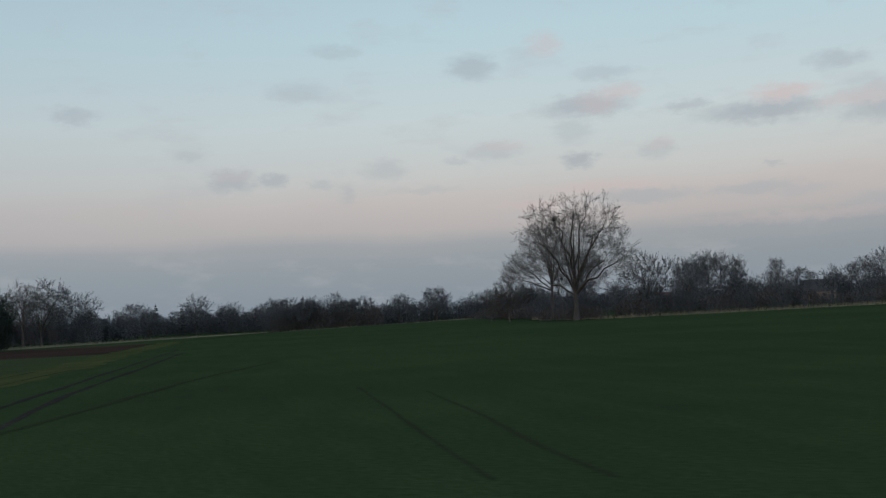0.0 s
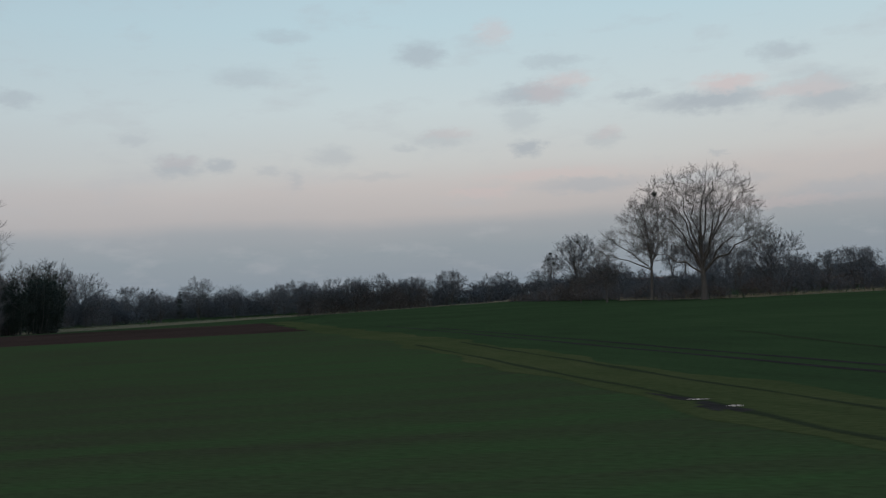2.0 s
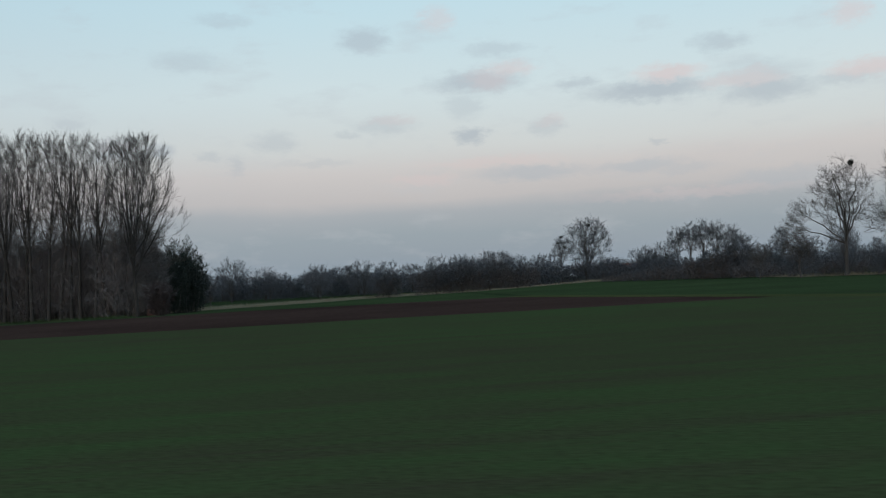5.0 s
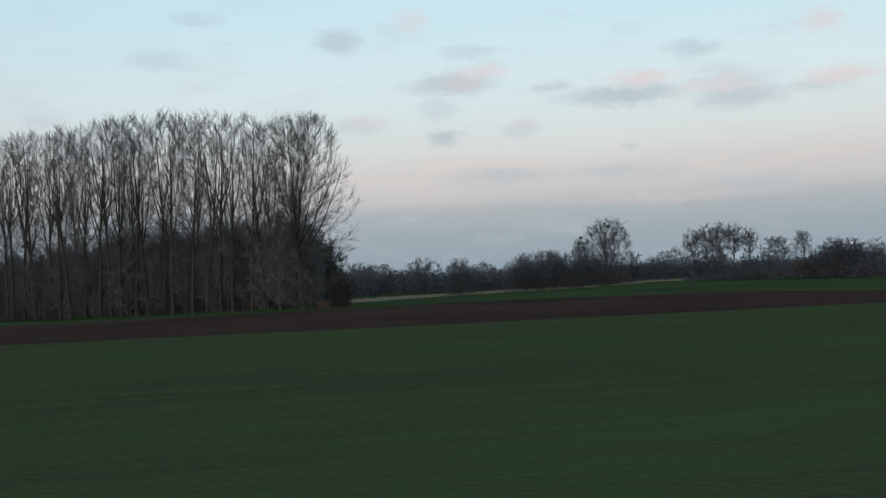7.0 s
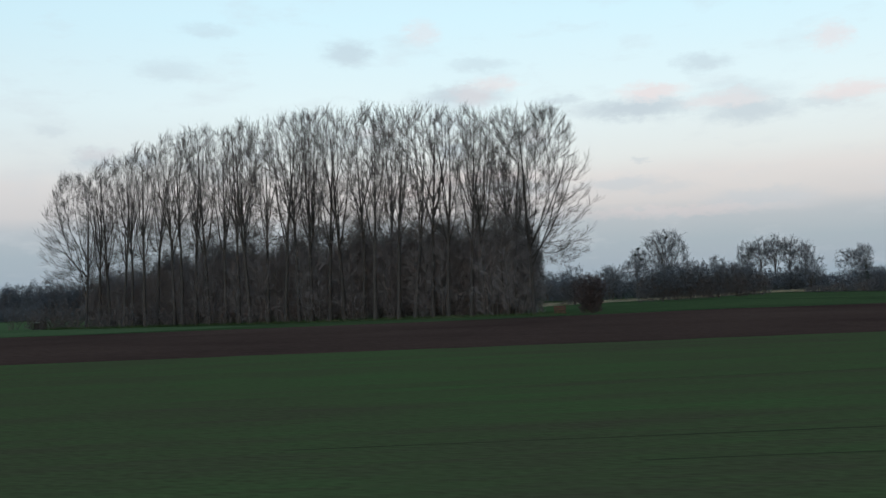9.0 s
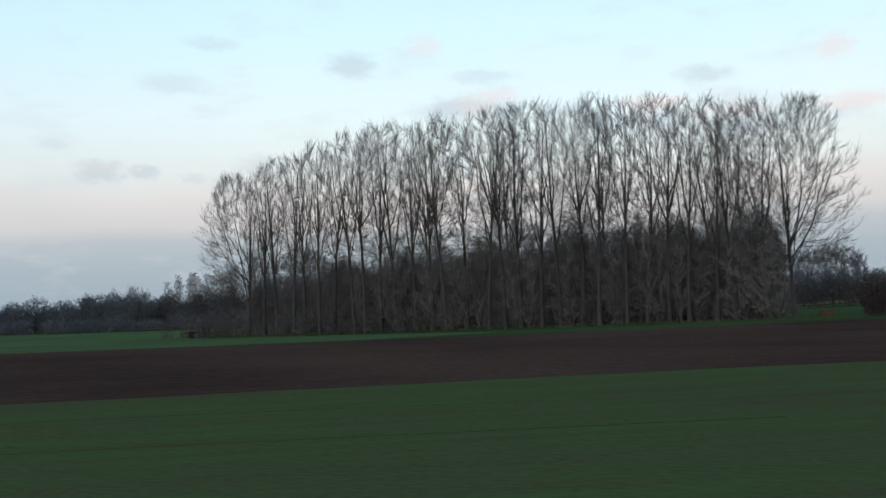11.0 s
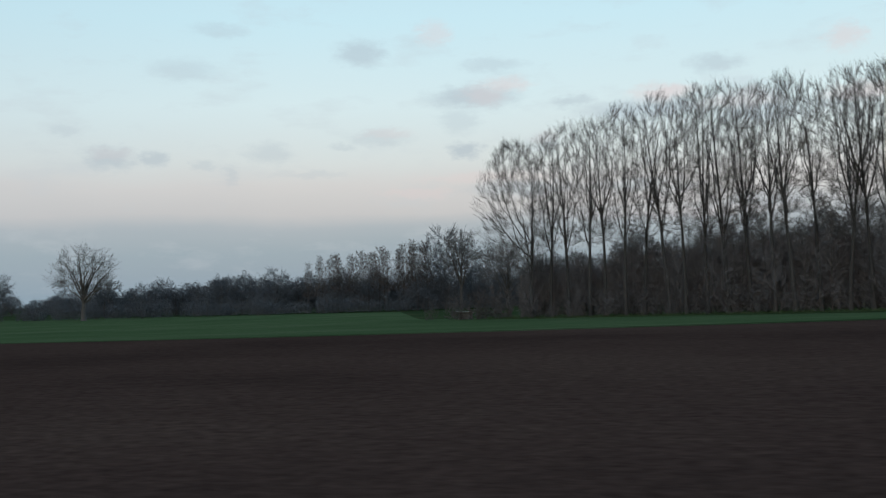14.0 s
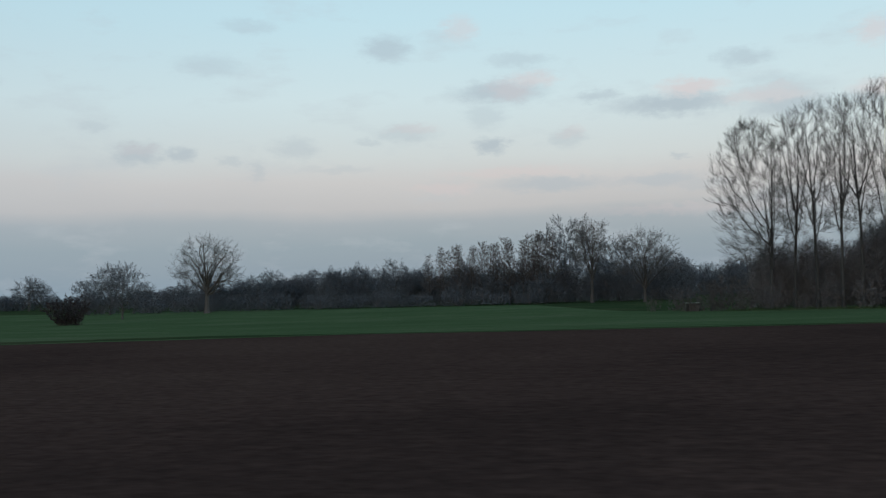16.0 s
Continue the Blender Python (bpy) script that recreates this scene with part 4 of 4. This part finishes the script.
mass = [(-500 + 10.0 * i + rng.uniform(-3, 3), 452 + rng.uniform(-8, 8), rng.uniform(7.5, 10), 4, rng.uniform(8.0, 12.5) * (1.4 if i < 24 else 1.0) * (1.2 if i % 5 == 2 else 0.9)) for i in range(57)]
mass += [(-712 + 12 * i + rng.uniform(-3, 3), 445 + rng.uniform(-8, 8), rng.uniform(7, 10), 4, rng.uniform(6, 11)) for i in range(19)]
mass += [(-352 + 8 * i, 334 + rng.uniform(-4, 4), rng.uniform(4.5, 6), 3, rng.uniform(5, 8)) for i in range(8)]
mass += [(-520 + 15 * i + rng.uniform(-2, 2), 478 + rng.uniform(-3, 3), 11, 3, rng.uniform(8, 12)) for i in range(40)]
brush_mass("far_woodland", mass, 0.12, "continuous low brushwood of a far hedge line", 61, M_HAZEBRUSH)
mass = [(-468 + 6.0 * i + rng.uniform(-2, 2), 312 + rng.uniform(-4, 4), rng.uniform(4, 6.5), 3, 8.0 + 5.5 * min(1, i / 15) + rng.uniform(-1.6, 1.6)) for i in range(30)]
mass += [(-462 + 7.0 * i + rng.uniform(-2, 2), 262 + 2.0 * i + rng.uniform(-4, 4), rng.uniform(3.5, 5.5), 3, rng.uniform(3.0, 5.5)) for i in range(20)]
brush_mass("pasture_hedge", mass, 0.05, "dense leafless hedge at the far side of the pasture", 62, M_HAZEBRUSH)
mass = [(-171, 262, 6, 3, 8.0), (-163, 264, 6, 3, 9.0), (-155, 268, 6, 3, 8.8), (-149, 272, 5, 3, 7.5), (-199, 300, 5, 3, 8.0), (-95, 260, 7, 3, 9.0), (-101, 263, 6, 3, 7.0), (-88, 257, 4, 3, 6.0), (-46, 300, 6, 3, 8.0), (-116, 300, 6, 3, 5.5)]
mass += [(-44 + 5.5 * i, 203 + 4.0 * i + rng.uniform(-3, 3), 4.5, 2.5, rng.uniform(3, 5.5)) for i in range(14)]
mass += [(-66 - 6.0 * i, 206 + 10 * i + rng.uniform(-3, 3), 4.0, 2.5, rng.uniform(2.5, 5.0)) for i in range(12)]
mass += [(-56.5, 183.5, 4.5, 1.5, 3.6), (-48, 189, 4.5, 2, 4.6), (-63, 186, 3.0, 1.5, 2.2)]
brush_mass("field_hedge", mass, 0.04, "dense leafless field hedge under bare trees", 63, M_HEDGE)
mass = [(*on_row(-264 + 3.4 * i, 6.5 + rng.uniform(-1, 1)), 3.4, 4.5, 12.6 * (0.88 + 0.33 * min(1, i / 13)) * rng.uniform(0.9, 1.08)) for i in range(26)]
brush_mass("underwood", mass, 0.028, "close dark underwood between the poplar stems", 64, M_UNDER, 1.6)

small_pine = conifer(360, 15.0, 6.0, 0.05, 0.9, label="dark conifer standing among far bare trees")
put_copies(small_pine, [(-352, 420, 1.0, 0), (-340, 425, 0.85, 50), (-118, 330, 0.55, 90)], "far conifers")

# ---- pasture side: oak, larch row, willows ----
oak = broadleaf(401, 21.8, 20.0, 0.26, 0.017, 12, 380, 0.75, 0.014, 0.06, thick=1.9, extra=((8.0, 0, 10.0, 2.6), (-8.0, 1, 10.5, 2.6)), label="lone bare oak with a rounded crown above a hedge", name="bare_oak")
oak.matrix_basis = pose(-417.5, 255.0, 0, 0, 0, 0)
tall2 = broadleaf(402, 25.4, 13.0, 0.28, 0.018, 9, 260, 0.9, 0.014, 0.2, thick=1.2, label="tall bare tree with an open crown at the pasture's edge")
tall2.matrix_basis = pose(-317.2, 301.0, 0, 0, 0, 0)
round2 = broadleaf(403, 20.0, 20.5, 0.20, 0.018, 12, 340, 0.8, 0.014, 0.14, thick=1.3, label="bare tree with a wide rounded crown on a thick stem")
round2.matrix_basis = pose(-300.8, 294.0, 0, 0, 0, 0)
LARCH = [larch(410 + i, 17.0) for i in range(3)]
larch_rows = [(-368 + 2.6 * i + rng.uniform(-0.6, 0.6), 303 + rng.uniform(-2, 3), 0.88 + 0.28 * i / 15 + rng.uniform(-0.05, 0.05)) for i in range(16)]
larch_rows += [(-364 + 4.0 * i, 309, 0.9 + 0.2 * i / 9) for i in range(9)]
spread_kinds(LARCH, larch_rows, "larch plantation", 41)
mound = thicket(420, 3.5, 6.8, 28, 1.5, M_DARKBRUSH, flat=0.034, name="round_bush", label="low wide dark bush in the pasture", upright=0.1)
mound.matrix_basis = pose(-379.0, 150, 0)
for k, (x, y, s) in enumerate([(-279.6, 161.8, 1.0), (-273.8, 159.6, 0.9), (-269.5, 158.6, 1.2)]):
    w = thicket(430 + k, 2.6, 2.2, 9, 0.9, name="low_shrub", label="small leafless shrub with a bare stem at the pasture's edge")
    w.matrix_basis = pose(x, y, 0) @ Matrix.Scale(s, 4)


# ---- far houses ----
def house(x, y, w, d, hw, hr, turn, roof, wall, label):
    e = new("farm_house")
    bm = bmesh.new()
    vs = [bm.verts.new(p) for p in ((-w / 2, -d / 2, 0), (w / 2, -d / 2, 0), (w / 2, d / 2, 0), (-w / 2, d / 2, 0), (-w / 2, -d / 2, hw), (w / 2, -d / 2, hw), (w / 2, d / 2, hw), (-w / 2, d / 2, hw), (-w / 2, 0, hw + hr), (w / 2, 0, hw + hr))]
    for idx in ((0, 1, 5, 4), (1, 2, 6, 9, 5), (2, 3, 7, 6), (3, 0, 4, 8, 7)):
        bm.faces.new([vs[i] for i in idx])
    part("wall", bm, wall, e)
    for s in (-1, 1):
        bm = bmesh.new()
        slope = math.atan2(hr, d / 2)
        length = math.hypot(hr, d / 2) + 0.5
        box(bm, (0, 0, 0), (w + 0.8, length, 0.18), 0.02)
        r = part("roof", bm, roof, e)
        r.matrix_basis = pose(0, s * (d / 4 + 0.12), hw + hr / 2 - 0.05, -s * math.degrees(slope), 0, 0)
    bm = bmesh.new()
    box(bm, (w * 0.22, 0.4, hw + hr + 0.3), (0.7, 0.7, 1.6), 0.03)
    part("chimney", bm, M_WALL, e)
    for k in range(max(2, int(w / 3))):
        bm = bmesh.new()
        box(bm, (-w / 2 + w * (k + 0.5) / max(2, int(w / 3)), -d / 2 - 0.03, hw * 0.55), (1.0, 0.1, 1.3), 0.01)
        part("window", bm, M_PANE, e)
    e.matrix_basis = pose(x, y, 0, 0, 0, turn)
    return tagged(e, label, "house")


house(-36, 424, 12, 8, 3.6, 4.2, 12, M_DARKROOF, M_WALL, "far brick farm house with a dark gabled roof")
house(-222, 900, 26, 12, 4.5, 6.5, -8, M_ROOF, M_WALL, "long far barn with a red tiled roof")
house(-190, 860, 16, 10, 5.0, 5.5, 20, M_ROOF, M_WALL, "far brick house with a red tiled roof")


# ---- beside the railway ----
def pole(x, y, h=7.5, r=0.088):
    e = new("telegraph_pole")
    bm = bmesh.new()
    rod(bm, (0, 0, -0.3), (0, 0, h), r * 1.25, r * 0.85, 14)
    part("mast", bm, M_TAR, e)
    bm = bmesh.new()
    box(bm, (0, 0, h - 0.5), (1.3, 0.09, 0.11), 0.01)
    part("crossarm", bm, M_TAR, e)
    for k in (-0.55, -0.3, 0.3, 0.55):
        bm = bmesh.new()
        rod(bm, (k, 0, h - 0.45), (k, 0, h - 0.28), 0.035, 0.03, 8)
        part("insulator", bm, M_WHITE, e)
    e.matrix_basis = pose(x, y, 0)
    return tagged(e, "dark tarred wooden telegraph pole beside the railway", "pole", group="telegraph poles")


for x, y in ((-102.4, 2.95), (-119.9, 4.39), (-135.34, 4.4), (-195.23, 4.15), (-209.68, 4.4), (-222.86, 4.4)):
    pole(x, y)


def forked_pole(x, y, lean, spread, panel, k=1.0):
    """A leaning tarred mast that widens into a fork of two arms over a crosspiece."""
    e = new("forked_pole")
    bm = bmesh.new()
    rod(bm, (0, 0, -1.2), (0, 0, 3.0), 0.115, 0.09, 14)
    rod(bm, (0, 0, 2.97), (-lean, 0, 3.45), 0.09, 0.10, 14)
    part("mast", bm, M_TAR, e)
    bm = bmesh.new()
    vs = [bm.verts.new((px, py, pz)) for py in (-0.04, 0.04) for px, pz in ((0.06, 3.1), (-lean + spread * 0.5 + 0.05, 3.52), (-lean - spread * 0.5 - 0.05, 3.52), (-0.06, 3.1))]
    for idx in ((0, 1, 2, 3), (7, 6, 5, 4), (0, 4, 5, 1), (1, 5, 6, 2), (2, 6, 7, 3), (3, 7, 4, 0)):
        bm.faces.new([vs[i] for i in idx])
    part("gusset", bm, M_TAR, e)
    for side, out in ((-1, 0.22), (1, 0.04)):
        bm = bmesh.new()
        foot = -lean + side * spread * 0.5
        rod(bm, (foot, 0, 3.5), (foot + side * out, 0, 4.7), 0.055, 0.045, 12)
        part("arm", bm, M_TAR, e)
    bm = bmesh.new()
    box(bm, (-lean, 0, 3.55), (spread + 0.16, 0.08, 0.07), 0.01)
    part("crosspiece", bm, M_TAR, e)
    if panel:
        bm = bmesh.new()
        box(bm, (-lean - 0.02, 0.02, 3.9), (spread, 0.03, 0.66), 0.01)
        part("panel", bm, M_WHITE, e, "pale grey steel panel between the arms")
    e.matrix_basis = pose(x, y, 2.52 * (1 - k)) @ Matrix.Scale(k, 4)
    return tagged(e, "dark forked trackside mast that leans a little", "pole", group="forked masts")


forked_pole(-238.98, 4.25, 0.10, 0.08, False)
forked_pole(-250.68, 3.25, 0.14, 0.17, True, 0.765)


def sign_post(x, y, low, high, width, depth, r, plate, label):
    e = new("signal_post")
    bm = bmesh.new()
    rod(bm, (0, 0, -0.3), (0, 0, high + 0.1), r, r, 14)
    part("post", bm, M_GALV, e)
    bm = bmesh.new()
    box(bm, (0, -0.5 * depth, (low + high) / 2), (width, depth, high - low), 0.02)
    part("plate", bm, plate, e)
    bm = bmesh.new()
    box(bm, (0, 0, 0.02), (0.4, 0.4, 0.2), 0.02)
    part("footing", bm, M_GREYBOX, e)
    e.matrix_basis = pose(x, y, 0)
    return tagged(e, label, "signal")


sign_post(-42.78, 3.0, 3.2, 4.1, 0.06, 0.4, 0.024, M_BLUE, "grey steel post with a blue plate beside the railway")
sign_post(-228.0, 3.4, 3.0, 4.0, 0.2, 0.1, 0.05, M_GREYBOX, "grey steel post with a dark signal box beside the railway")


def marker(x, y, low, high, width):
    e = new("track_marker")
    bm = bmesh.new()
    rod(bm, (0, 0.05, -0.3), (0, 0.05, high), 0.035, 0.035, 10)
    part("post", bm, M_GREYBOX, e)
    bm = bmesh.new()
    box(bm, (0, 0, (low + high) / 2), (width, 0.03, high - low), 0.008)
    part("plate", bm, M_WHITE, e)
    e.matrix_basis = pose(x, y, 0)
    return tagged(e, "white enamel marker plate on a post by the rails", "sign", group="track markers")


marker(-39.58, 1.7, 1.95, 2.50, 0.2)
marker(-118.3, 1.7, 2.15, 2.38, 0.18)
marker(-193.35, 1.7, 2.29, 2.53, 0.2)
marker(-229.37, 1.7, 2.1, 2.44, 0.2)

BRAMBLE = [thicket(500 + i, 2.1, 2.6, 16, 0.95, M_BRAMBLE, "bramble_bush", "brown leafless bramble bush on the railway verge", upright=0.1, flat=0.025) for i in range(2)]
bramble_rows = [(-19.2 + 0.7 * i + 0.2 * math.sin(5 * i), 3.1 + 0.35 * math.sin(2.3 * i), 1.06 - 0.035 * i) for i in range(9)]
bramble_rows += [(-18.9 + 0.8 * i, 4.3 + 0.3 * math.sin(1.7 * i), 1.05 - 0.04 * i) for i in range(7)]
spread_kinds(BRAMBLE, bramble_rows, "verge brambles", 51)
sapling = thicket(505, 2.1, 1.2, 3, 0.6, M_BRAMBLE, "sapling", "thin leafless sapling on the railway verge")
sapling.matrix_basis = pose(-17.3, 6.0, 0)

# everything in the dip stands on the lower ground; trees there are as much taller
for thing in [o for o in scene.objects if o.type == "EMPTY" and o.parent is None]:
    m = thing.matrix_basis.copy()
    drop = terrain(m.translation.x, m.translation.y)
    if drop < -0.01:
        tall = max(c.bound_box[1][2] for c in thing.children) * m.to_scale().z
        if tall > 2.5:
            m = m @ Matrix.Scale((tall - drop) / tall, 4)
        m.translation.z += drop
        thing.matrix_basis = m
